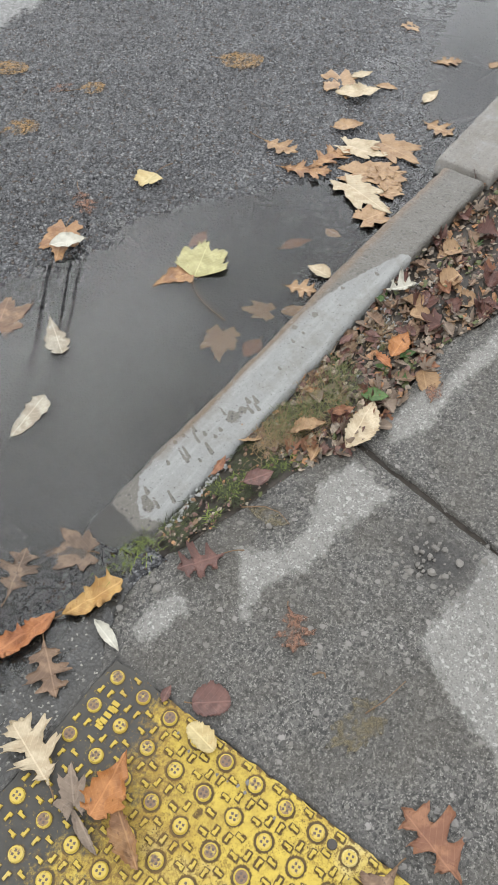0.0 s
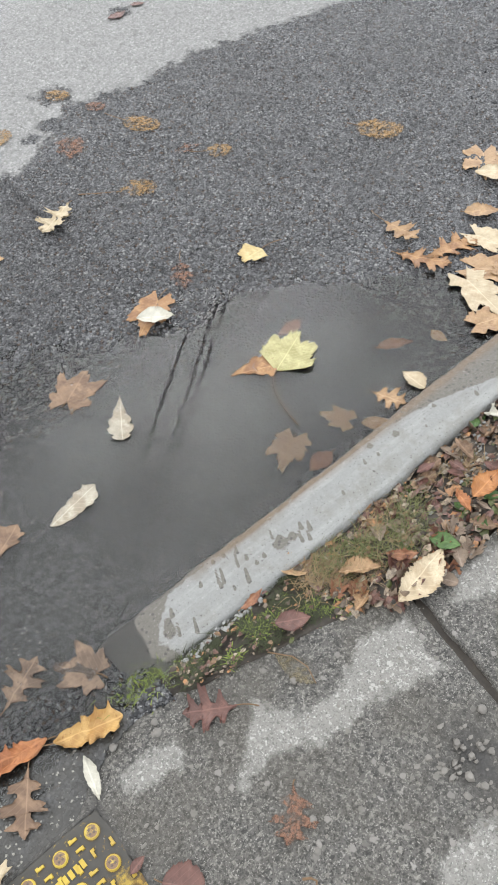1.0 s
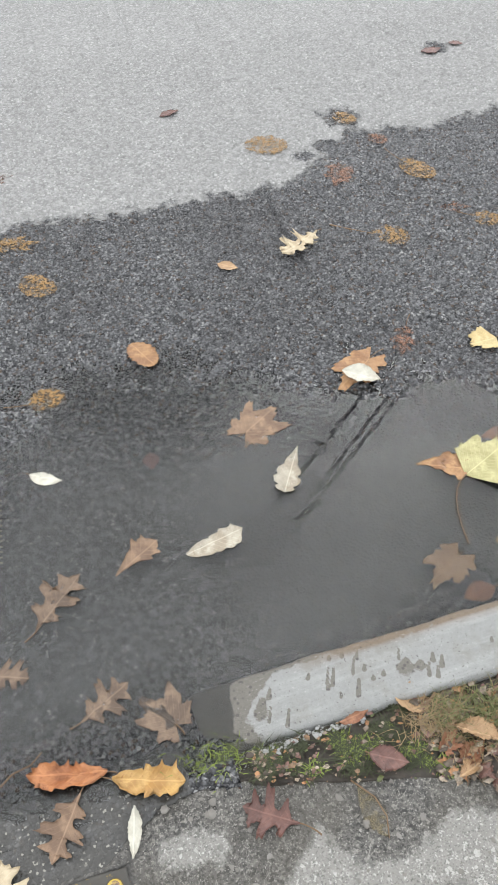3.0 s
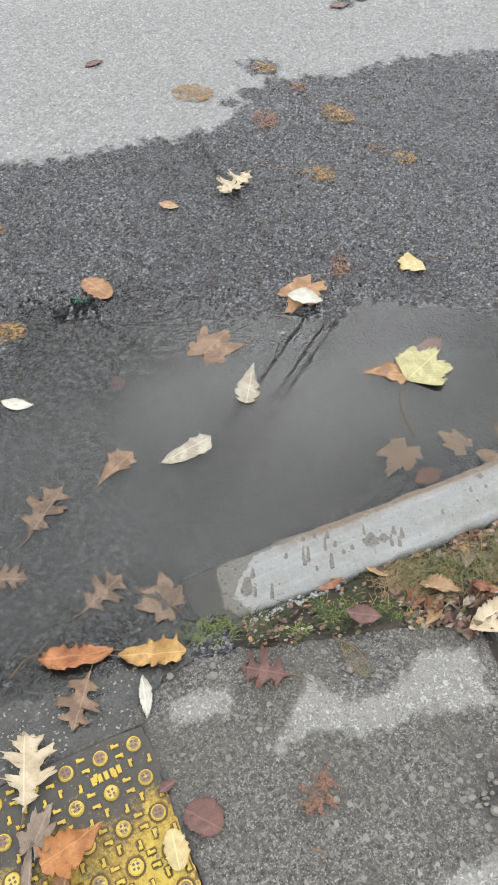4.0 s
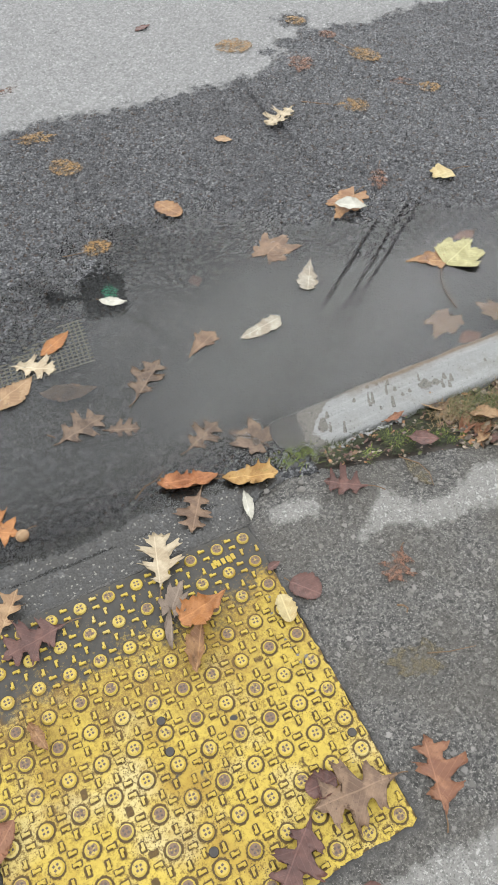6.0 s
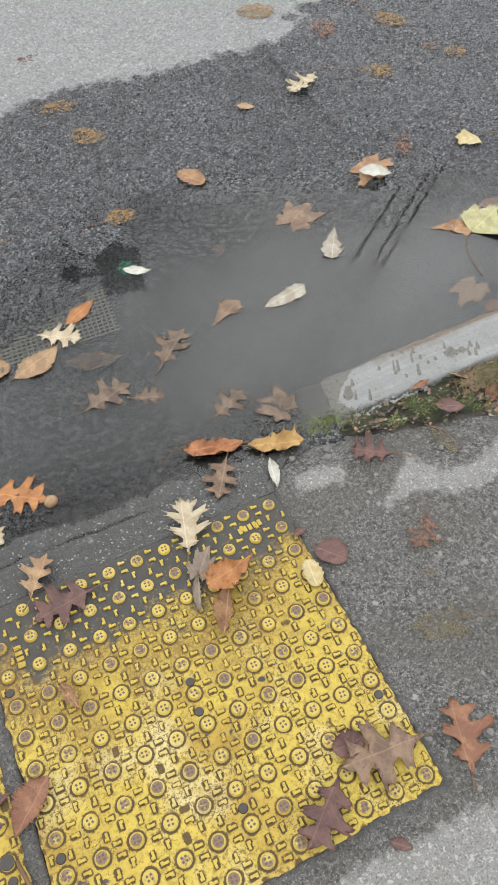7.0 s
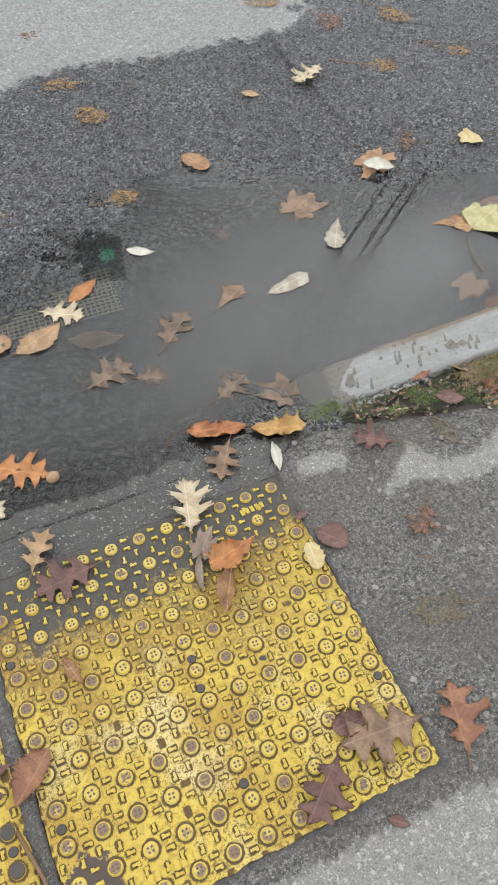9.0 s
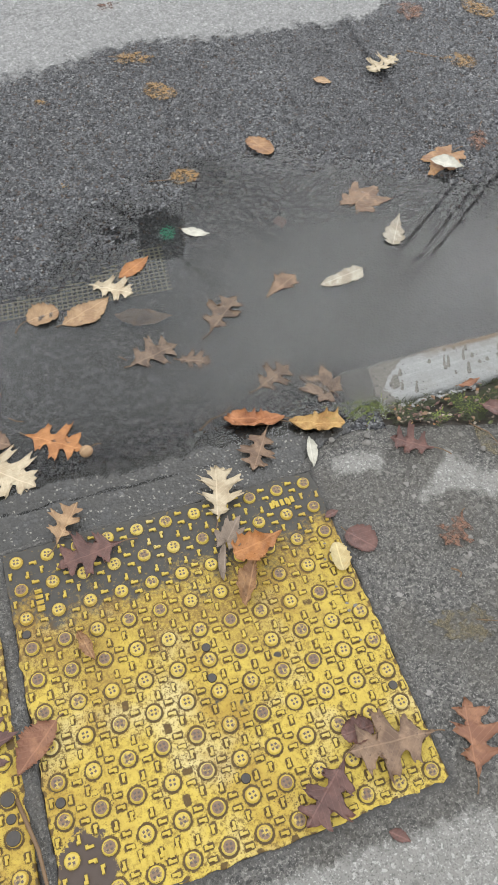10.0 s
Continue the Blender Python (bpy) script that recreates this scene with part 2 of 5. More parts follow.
def water_material():
    m = Mat("puddle_water")
    p = m.pos()
    x, y, z = m.split(p)
    cloud = m.noise(p, 3.4, 4)
    # suspended silt, stronger leftward; its pale colour also stands in for reflected sky
    murk_sheen = m.span(m.math("ADD", m.math("ADD", m.math("MULTIPLY", x, -0.5), 0.36), m.math("MULTIPLY", cloud, 0.75)), 0.25, 0.9, 0.02, 0.20)
    murk_sheen = m.math("MULTIPLY", murk_sheen, m.attr("deep"))
    drift = m.node("ShaderNodeMapping", Scale=(1.0, 0.55, 1.0), Rotation=(0, 0, 0.5))
    m.link(p, drift.inputs["Vector"])
    ripple = m.noise(drift.outputs[0], 66, 3, 0.6)
    broad = m.noise(p, 9, 2, 0.5)
    nrm = m.bump(m.math("ADD", m.math("MULTIPLY", broad, 1.2), m.math("MULTIPLY", ripple, 0.55)), 0.035, 0.004)
    rough_zone = m.span(m.noise(p, 3.6, 2), 0.42, 0.62, 0.25, 1.0)
    near = m.math("ADD", m.math("POWER", m.math("DIVIDE", m.math("SUBTRACT", x, 0.43), 0.22), 2.0), m.math("POWER", m.math("DIVIDE", m.math("SUBTRACT", y, 0.33), 0.11), 2.0))
    m.link(m.math("ADD", m.math("MULTIPLY", rough_zone, 0.04), m.span(near, 0.3, 1.1, 0.10, 0.0)), nrm.node.inputs["Strength"])
    clear = m.node("ShaderNodeBsdfTransparent", Color=(0.83, 0.83, 0.82, 1))
    silt = m.node("ShaderNodeBsdfDiffuse", Color=(0.145, 0.148, 0.146, 1))
    body = m.t.nodes.new("ShaderNodeMixShader")
    m.link(murk_sheen, body.inputs[0])
    m.link(clear.outputs[0], body.inputs[1])
    m.link(silt.outputs[0], body.inputs[2])
    gloss = m.node("ShaderNodeBsdfGlossy", Roughness=0.022)
    m.link(nrm, gloss.inputs["Normal"])
    # a dusty film breaks up the mirror towards the shallow end
    film = m.math("MULTIPLY", m.span(x, 0.30, 0.52, 1, 0), m.span(y, 0.48, 0.64, 1, 0))
    m.link(m.math("ADD", 0.022, m.math("MULTIPLY", film, 0.11)), gloss.inputs["Roughness"])
    fres = m.node("ShaderNodeFresnel", IOR=1.5)
    m.link(nrm, fres.inputs["Normal"])
    full = m.t.nodes.new("ShaderNodeMixShader")
    m.link(fres.outputs[0], full.inputs[0])
    m.link(body.outputs[0], full.inputs[1])
    m.link(gloss.outputs[0], full.inputs[2])
    m.link(full.outputs[0], m.out.inputs[0])
    return m.m


def yellow_material(name, grime):
    m = Mat(name)
    p = m.pos()
    x, y, z = m.split(p)
    info = m.t.nodes.new("ShaderNodeObjectInfo").outputs["Random"]
    wear = m.noise(p, 38, 6, 0.72)
    patch = m.noise(p, 7, 3)
    color = m.mix(wear, (0.40, 0.285, 0.045), (0.60, 0.46, 0.085))
    color = m.mix(m.span(patch, 0.5, 0.68, 0, 0.8), color, (0.58, 0.49, 0.24))
    color = m.mix(m.span(m.noise(p, 95, 5, 0.75), 0.53, 0.68, 0, 0.7), color, (0.22, 0.135, 0.025))
    color = m.mix(m.span(m.noise(p, 4.1, 5, 0.65), 0.45, 0.64, 0, 0.75), color, (0.30, 0.175, 0.026))
    dots = m.cells(p, 230)
    color = m.mix(m.math("MULTIPLY", m.span(dots.outputs["Distance"], 0.15, 0.3, 1, 0), m.span(m.noise(p, 14, 3), 0.45, 0.65)), color, (0.06, 0.042, 0.02))
    if grime:
        # halo darkens for dirt, and for shade painted round the marks
        halo = m.math("MULTIPLY", m.attr("halo"), m.span(m.noise(p, 26, 5, 0.7), 0.34, 0.6, 0.4, 1.2))
        color = m.mix(m.span(m.math("ADD", halo, m.math("MULTIPLY", m.math("SUBTRACT", m.noise(p, 260, 4, 0.7), 0.5), 1.2)), 0.20, 0.58), color, (0.085, 0.052, 0.016))
        soot = m.math("MULTIPLY", m.span(m.noise(p, 170, 6, 0.78), 0.49, 0.60), m.span(m.noise(p, 7, 5), 0.36, 0.58, 0.15, 1.0))
        color = m.mix(m.math("MULTIPLY", soot, 0.85), color, (0.13, 0.078, 0.018))
        # brown film from shoes below the muddy end, pale bare plate towards the far corner
        film = m.math("ADD", m.span(y, -0.52, -0.12, 0.0, 0.75), m.math("MULTIPLY", m.math("SUBTRACT", m.noise(p, 11, 5, 0.7), 0.5), 1.8))
        film = m.math("MULTIPLY", m.span(film, 0.25, 0.95, 0, 0.9), m.span(m.noise(p, 210, 4, 0.75), 0.36, 0.60, 0.25, 1.0))
        color = m.mix(film, color, (0.17, 0.098, 0.028))
        # mud washed over the street end of the plate
        edge = m.math("ADD", m.math("MULTIPLY", y, 5.2), m.math("MULTIPLY", m.noise(p, 9, 6, 0.7), 1.7))
        side = m.math("ADD", m.math("MULTIPLY", m.math("ABSOLUTE", m.math("ADD", x, 0.30)), -0.5), 0.12)
        mud = m.span(m.math("ADD", m.math("ADD", edge, side), m.math("MULTIPLY", m.math("SUBTRACT", m.noise(p, 120, 5, 0.75), 0.5), 0.9)), 0.0, 0.34)
        bare = m.math("MULTIPLY", m.span(m.noise(p, 150, 4, 0.7), 0.6, 0.66), 0.5)
        color = m.mix(m.math("MULTIPLY", mud, m.math("SUBTRACT", 1.0, bare)), color, m.mix(m.noise(p, 60, 4), (0.040, 0.039, 0.036), (0.078, 0.072, 0.062)))
        blot = m.math("SUBTRACT", 1.0, m.math("ADD", m.math("POWER", m.math("DIVIDE", m.math("ADD", x, 0.565), 0.05), 2.0), m.math("POWER", m.math("DIVIDE", m.math("ADD", y, 0.555), 0.075), 2.0)))
        blot = m.span(m.math("ADD", blot, m.math("MULTIPLY", m.noise(p, 45, 5, 0.7), 1.6)), 1.0, 1.15)
        color = m.mix(blot, color, (0.075, 0.055, 0.045))
        spots = m.span(m.noise(p, 17, 3, 0.5), 0.70, 0.73)
        color = m.mix(spots, color, (0.055, 0.050, 0.045))
    else:
        color = m.mix(m.span(info, 0.3, 1.0, 0, 0.35), color, (0.40, 0.29, 0.05))
    return m.set(color, m.span(wear, 0.3, 0.7, 0.5, 0.72), m.bump(wear, 0.5, 0.002), spec=0.35)


def worn_material():
    m = Mat("worn_dome_top")
    p = m.pos()
    info = m.t.nodes.new("ShaderNodeObjectInfo").outputs["Random"]
    n = m.noise(p, 95, 5, 0.7)
    gone = m.span(m.math("ADD", m.math("MULTIPLY", n, 2.2), m.math("MULTIPLY", info, 0.8)), 1.38, 1.68)
    color = m.mix(gone, (0.47, 0.35, 0.075), m.mix(n, (0.11, 0.066, 0.040), (0.24, 0.155, 0.095)))
    return m.set(color, 0.6, m.bump(n, 0.4, 0.001))


def plain_material(name, a, b, scale=60.0, rough=0.6, bump=0.3, local=False):
    m = Mat(name)
    n = m.noise(m.pos(local), scale, 5, 0.65)
    return m.set(m.mix(n, a, b), rough, m.bump(n, bump, 0.002))


def leaf_material(name, a, b, spots=(0.10, 0.05, 0.03), amount=0.5, vein=None, rough=0.55):
    m = Mat(name)
    p = m.pos(True)
    x, y, z = m.split(p)
    info = m.t.nodes.new("ShaderNodeObjectInfo").outputs["Random"]
    far = m.math("ABSOLUTE", y)
    tone = m.math("ADD", m.math("MULTIPLY", m.math("SUBTRACT", m.noise(p, 30, 6, 0.7), 0.5), 2.4), 0.5)
    color = m.mix(m.math("MINIMUM", m.math("MAXIMUM", tone, 0.0), 1.0), tuple(0.8 * u for u in a), tuple(1.06 * u for u in b))
    color = m.mix(m.span(m.noise(p, 110, 6, 0.75), 0.55, 0.66, 0, min(1.0, amount * 1.4)), color, spots)
    color = m.mix(m.span(m.noise(p, 22, 4, 0.6), 0.48, 0.62, 0, min(1.0, amount * 1.3)), color, tuple(0.5 * (u + w) for u, w in zip(a, spots)))
    color = m.mix(m.math("MULTIPLY", info, 0.3), color, tuple(0.72 * c for c in a))
    wave = m.math("SINE", m.math("MULTIPLY", m.math("SUBTRACT", x, m.math("MULTIPLY", far, 0.9)), 520.0))
    side = m.span(wave, 0.90, 1.0)
    rib = m.span(far, 0.0006, 0.0018, 1, 0)
    veins = m.math("MAXIMUM", rib, m.math("MULTIPLY", side, 0.5))
    vein = vein or tuple(min(0.8, 1.35 * c + 0.02) for c in b)
    color = m.mix(m.math("MULTIPLY", veins, 0.32), color, vein)
    h = m.math("ADD", m.math("MULTIPLY", veins, 0.7), m.noise(p, 120, 4))
    folds = m.bump(m.noise(p, 55, 4, 0.6), 0.8, 0.005)
    return m.set(color, rough, m.bump(h, 0.45, 0.0015, folds))


def rotted_material(name, a, b, thin=0.3):
    """A leaf rotted to a film that the road shows through."""
    m = Mat(name)
    p = m.pos(True)
    m.set(m.mix(m.noise(p, 60, 5, 0.7), a, b), 0.6)
    hole = m.span(m.math("ADD", m.noise(p, 130, 4, 0.7), m.math("MULTIPLY", m.noise(p, 34, 3), 0.7)), 0.73, 0.95)
    gone = m.node("ShaderNodeBsdfTransparent")
    mixer = m.t.nodes.new("ShaderNodeMixShader")
    m.link(m.math("ADD", thin, m.math("MULTIPLY", hole, 0.96 - thin)), mixer.inputs[0])
    m.link(m.b.outputs[0], mixer.inputs[1])
    m.link(gone.outputs[0], mixer.inputs[2])
    m.link(mixer.outputs[0], m.out.inputs[0])
    return m.m


ASPHALT, CONCRETE, KERB, WATER = asphalt_material(), concrete_material(), kerb_material(), water_material()
YELLOW, YELLOW_CLEAN, WORN = yellow_material("yellow_plate", True), yellow_material("yellow_relief", False), worn_material()
# packed dirt at dome feet; round the marks it also paints their shadow
DIRT_SHADE = plain_material("dirt_and_shade", (0.035, 0.026, 0.012), (0.12, 0.08, 0.025), 120, 0.6)
NUB = plain_material("worn_nub", (0.07, 0.052, 0.042), (0.15, 0.11, 0.085), 150, 0.5)
SOIL = plain_material("wet_soil", (0.014, 0.012, 0.010), (0.075, 0.06, 0.045), 110, 0.6, 0.9)
MOSS = plain_material("moss", (0.06, 0.085, 0.016), (0.27, 0.33, 0.07), 60, 0.8)
WEED = plain_material("dark_weed", (0.012, 0.016, 0.008), (0.075, 0.085, 0.035), 60, 0.75)
GRASS = plain_material("grass", (0.04, 0.055, 0.014), (0.20, 0.20, 0.075), 45, 0.6)
STRAW = plain_material("dead_grass", (0.17, 0.115, 0.055), (0.30, 0.22, 0.12), 25, 0.7)
PEBBLE = plain_material("pebble", (0.05, 0.046, 0.042), (0.26, 0.243, 0.215), 30, 0.5)
STEM = plain_material("leaf_stem", (0.10, 0.06, 0.03), (0.20, 0.12, 0.06), 40, 0.6)
DARK = plain_material("dark_plug", (0.025, 0.022, 0.02), (0.07, 0.06, 0.05), 60, 0.5)
NET = plain_material("pale_woven_net", (0.17, 0.16, 0.105), (0.30, 0.28, 0.19), 30, 0.8)
BLACK = plain_material("black_housing", (0.012, 0.012, 0.012), (0.02, 0.02, 0.02), 30, 0.5)
CRUMB = plain_material("white_crumbs", (0.16, 0.16, 0.155), (0.36, 0.36, 0.345), 80, 0.8)

LEAF = {
    "cream": leaf_material("cream_leaf", (0.40, 0.32, 0.205), (0.57, 0.48, 0.335), (0.32, 0.21, 0.11), 0.35),
    "white": leaf_material("white_leaf", (0.44, 0.42, 0.35), (0.58, 0.56, 0.48), (0.36, 0.30, 0.20), 0.25),
    "silver": leaf_material("silvery_leaf", (0.29, 0.255, 0.195), (0.47, 0.43, 0.345), (0.22, 0.15, 0.085), 0.5),
    "rust": leaf_material("rust_leaf", (0.25, 0.125, 0.055), (0.41, 0.24, 0.11), (0.14, 0.06, 0.03), 0.6),
    "sunk": leaf_material("sunken_leaf", (0.36, 0.22, 0.12), (0.52, 0.36, 0.22), (0.20, 0.10, 0.05), 0.6),
    "tan": leaf_material("tan_leaf", (0.29, 0.175, 0.088), (0.43, 0.285, 0.155), (0.17, 0.085, 0.04)),
    "brown": leaf_material("brown_leaf", (0.165, 0.10, 0.06), (0.275, 0.178, 0.11), (0.075, 0.043, 0.028), 0.6),
    "sodden": leaf_material("sodden_leaf", (0.115, 0.074, 0.048), (0.215, 0.148, 0.098), (0.05, 0.034, 0.024), 0.7),
    "russet": leaf_material("russet_leaf", (0.20, 0.085, 0.042), (0.31, 0.15, 0.08), (0.12, 0.04, 0.025)),
    "orange": leaf_material("orange_leaf", (0.33, 0.125, 0.032), (0.47, 0.215, 0.075), (0.22, 0.09, 0.03)),
    "amber": leaf_material("amber_leaf", (0.43, 0.25, 0.075), (0.57, 0.37, 0.14), (0.26, 0.11, 0.035), 0.6),
    "redorange": leaf_material("red_orange_leaf", (0.33, 0.125, 0.045), (0.46, 0.20, 0.08), (0.17, 0.05, 0.02), 0.6),
    "maroon": leaf_material("maroon_leaf", (0.095, 0.040, 0.032), (0.17, 0.082, 0.062), (0.05, 0.025, 0.02), rough=0.4),
    "yellow": leaf_material("yellow_leaf", (0.42, 0.335, 0.15), (0.56, 0.46, 0.24), (0.38, 0.22, 0.06), 0.4),
    "yellowgreen": leaf_material("yellow_green_leaf", (0.34, 0.305, 0.13), (0.52, 0.48, 0.25), (0.20, 0.20, 0.07), 0.5),
    "green": leaf_material("green_leaf", (0.045, 0.10, 0.022), (0.09, 0.16, 0.04), (0.03, 0.06, 0.02)),
    "grey": leaf_material("grey_leaf", (0.17, 0.125, 0.09), (0.27, 0.205, 0.15), (0.09, 0.06, 0.04)),
    "rotted": rotted_material("rotted_leaf", (0.19, 0.105, 0.035), (0.36, 0.225, 0.09)),
    "rottedred": rotted_material("rotted_red_leaf", (0.13, 0.065, 0.042), (0.27, 0.14, 0.085)),
    "rottedgreen": rotted_material("rotted_green_leaf", (0.11, 0.088, 0.045), (0.20, 0.165, 0.095), 0.52),
}


def fragment_material():
    """Crumbled leaf pieces, each with its own tone."""
    m = Mat("leaf_crumbs")
    isle = m.t.nodes.new("ShaderNodeNewGeometry").outputs["Random Per Island"]
    ramp = m.t.nodes.new("ShaderNodeValToRGB")
    ramp.color_ramp.interpolation = "CONSTANT"
    tones = [(0.056, 0.040, 0.027), (0.150, 0.077, 0.057), (0.106, 0.081, 0.056), (0.250, 0.156, 0.088), (0.175, 0.094, 0.077), (0.338, 0.263, 0.188), (0.112, 0.131, 0.044), (0.375, 0.188, 0.081), (0.225, 0.175, 0.131), (0.34, 0.28, 0.21)]
    ramp.color_ramp.elements[0].color = (*tones[0], 1)
    ramp.color_ramp.elements[1].position, ramp.color_ramp.elements[1].color = 0.12, (*tones[1], 1)
    for i, tone in enumerate(tones[2:]):
        ramp.color_ramp.elements.new(0.25 + 0.095 * i).color = (*tone, 1)
    m.link(isle, ramp.inputs[0])
    n = m.noise(m.pos(), 150, 4)
    return m.set(m.mix(m.span(n, 0.35, 0.7, 0, 0.55), ramp.outputs[0], (0.025, 0.018, 0.013)), 0.5, m.bump(n, 0.4, 0.001))


FRAGMENT = fragment_material()

# ---------------------------------------------------------------- mesh helpers
rng = np.random.default_rng(7)


def mesh_from(name, verts, faces, materials, smooth=False):
    me = bpy.data.meshes.new(name)
    me.from_pydata([tuple(map(float, v)) for v in verts], [], faces)
    for m in materials if isinstance(materials, (list, tuple)) else [materials]:
        me.materials.append(m)
    if smooth:
        me.polygons.foreach_set("use_smooth", [True] * len(me.polygons))
    me.update()
    return me


def grid_mesh(name, X, Y, Z, material, attrs=None):
    """A sheet from 2D arrays of places, with float attributes of the same shape."""
    r, c = X.shape
    me = bpy.data.meshes.new(name)
    co = np.stack([X, Y, Z], -1).reshape(-1, 3).astype(np.float32)
    i = np.arange(r * c).reshape(r, c)
    quads = np.stack([i[:-1, :-1], i[:-1, 1:], i[1:, 1:], i[1:, :-1]], -1).reshape(-1, 4)
    me.vertices.add(len(co))
    me.vertices.foreach_set("co", co.ravel())
    me.loops.add(quads.size)
    me.loops.foreach_set("vertex_index", quads.ravel().astype(np.int32))
    me.polygons.add(len(quads))
    me.polygons.foreach_set("loop_start", np.arange(0, quads.size, 4, dtype=np.int32))
    me.polygons.foreach_set("use_smooth", np.ones(len(quads), dtype=bool))
    me.materials.append(material)
    me.update(calc_edges=True)
    for key, arr in (attrs or {}).items():
        a = me.attributes.new(key, "FLOAT", "POINT")
        a.data.foreach_set("value", np.asarray(arr, dtype=np.float32).ravel())
    return me


def part(name, data, parent, label=""):
    """One mesh as a part of a thing; data is a mesh or a bmesh with its material."""
    ob = new(name, data)
    ob.parent = parent
    return tagged(ob, label)


def from_bmesh(name, bm, *materials):
    me = bpy.data.meshes.new(name)
    bm.to_mesh(me)
    bm.free()
    for m in materials:
        me.materials.append(m)
    return me


def inside_distance(px, py, poly):
    """Signed distance to a closed outline: positive inside."""
    best = np.full(px.shape, 1e9)
    inside = np.zeros(px.shape, dtype=bool)
    n = len(poly)
    for k in range(n):
        (ax, ay), (bx, by) = poly[k], poly[(k + 1) % n]
        dx, dy = bx - ax, by - ay
        t = np.clip(((px - ax) * dx + (py - ay) * dy) / (dx * dx + dy * dy), 0, 1)
        best = np.minimum(best, np.hypot(px - ax - t * dx, py - ay - t * dy))
        if ay != by:
            cross = (ay > py) != (by > py)
            inside ^= cross & (px < (bx - ax) * (py - ay) / (by - ay) + ax)
    return np.where(inside, best, -best)


def soft_noise(shape, cell, seed):
    """Smooth value noise over an array, one bump every cell samples."""
    r = np.random.default_rng(seed)
    h, w = shape
    g = r.random((h // cell + 3, w // cell + 3))
    yy, xx = np.arange(h) / cell, np.arange(w) / cell
    y0, x0 = yy.astype(int), xx.astype(int)
    fy, fx = (yy - y0)[:, None], (xx - x0)[None, :]
    fy, fx = fy * fy * (3 - 2 * fy), fx * fx * (3 - 2 * fx)
    a, b = g[y0][:, x0], g[y0][:, x0 + 1]
    c, d = g[y0 + 1][:, x0], g[y0 + 1][:, x0 + 1]
    return (a * (1 - fx) + b * fx) * (1 - fy) + (c * (1 - fx) + d * fx) * fy - 0.5


def step(v, a, b):
    t = np.clip((v - a) / (b - a), 0, 1)
    return t * t * (3 - 2 * t)


def spread(lo, hi, fine, far_lo, far_hi):
    """Coordinates that are fine between lo and hi and grow coarse out to far_lo and far_hi."""
    mid = np.arange(lo, hi + fine / 2, fine)
    out = lambda d: np.cumsum(fine * 1.35 ** np.arange(1, 60))
    up, down = mid[-1] + out(0), mid[0] - out(0)
    return np.concatenate([down[down > far_lo][::-1], mid, up[up < far_hi]])


# ---------------------------------------------------------------- ground: road, puddle, pavement
WATER_Z = -0.006
PUDDLE = [(-1.1, 0.70), (-0.6, 0.71), (-0.42, 0.73), (-0.3, 0.77), (-0.2, 0.87), (-0.1, 0.97), (0.07, 0.985), (0.28, 0.985), (0.5, 0.9), (0.66, 0.81),
          (0.9, 0.755), (1.0, 0.69), (1.18, 0.58), (1.34, 0.49), (1.43, 0.39), (1.36, 0.26), (1.3, 0.17), (0.6, 0.15), (0.2, 0.12),
          (0.1, 0.105), (-0.02, 0.117), (-0.14, 0.125), (-0.37, 0.12), (-0.6, 0.13), (-1.1, 0.14)]
POOL = [(1.64, 0.22), (1.68, 0.34), (1.9, 0.48), (2.2, 0.60), (2.66, 0.72), (2.66, 0.2)]


def pavement_edge(x):
    """Where the pavement ends towards the road and the planted strip."""
    xs = (-60, -0.03, 0.06, 0.13, 0.22, 0.33, 0.45, 0.59, 0.68, 0.8, 0.955, 1.15, 1.4, 60)
    ys = (0.012, 0.012, 0.07, 0.078, 0.051, 0.019, -0.014, -0.07, -0.097, -0.1, -0.098, -0.158, -0.17, -0.17)
    return np.interp(x, xs, ys)


def road_height(x, y):
    x, y = np.asarray(x, float), np.asarray(y, float)
    s = np.maximum(inside_distance(x, y, PUDDLE), inside_distance(x, y, POOL) * 0.35)
    bed = np.where(s > 0, WATER_Z - 0.03 * (1 - np.exp(-np.maximum(s, 0) / (0.14 + 0.62 * step(y, 0.55, 0.85) + 0.2 * step(y, 0.3, 0.16) * (x < 0.15)))), WATER_Z + np.minimum(0.02, -s * np.where((y < 0.25) & (x < 0.2), 0.02, np.where((y > 0.6) & (x < 0.75), 0.024, 0.04))) + 0.012 * np.clip(y - 1.0, 0, 2.5))
    return bed


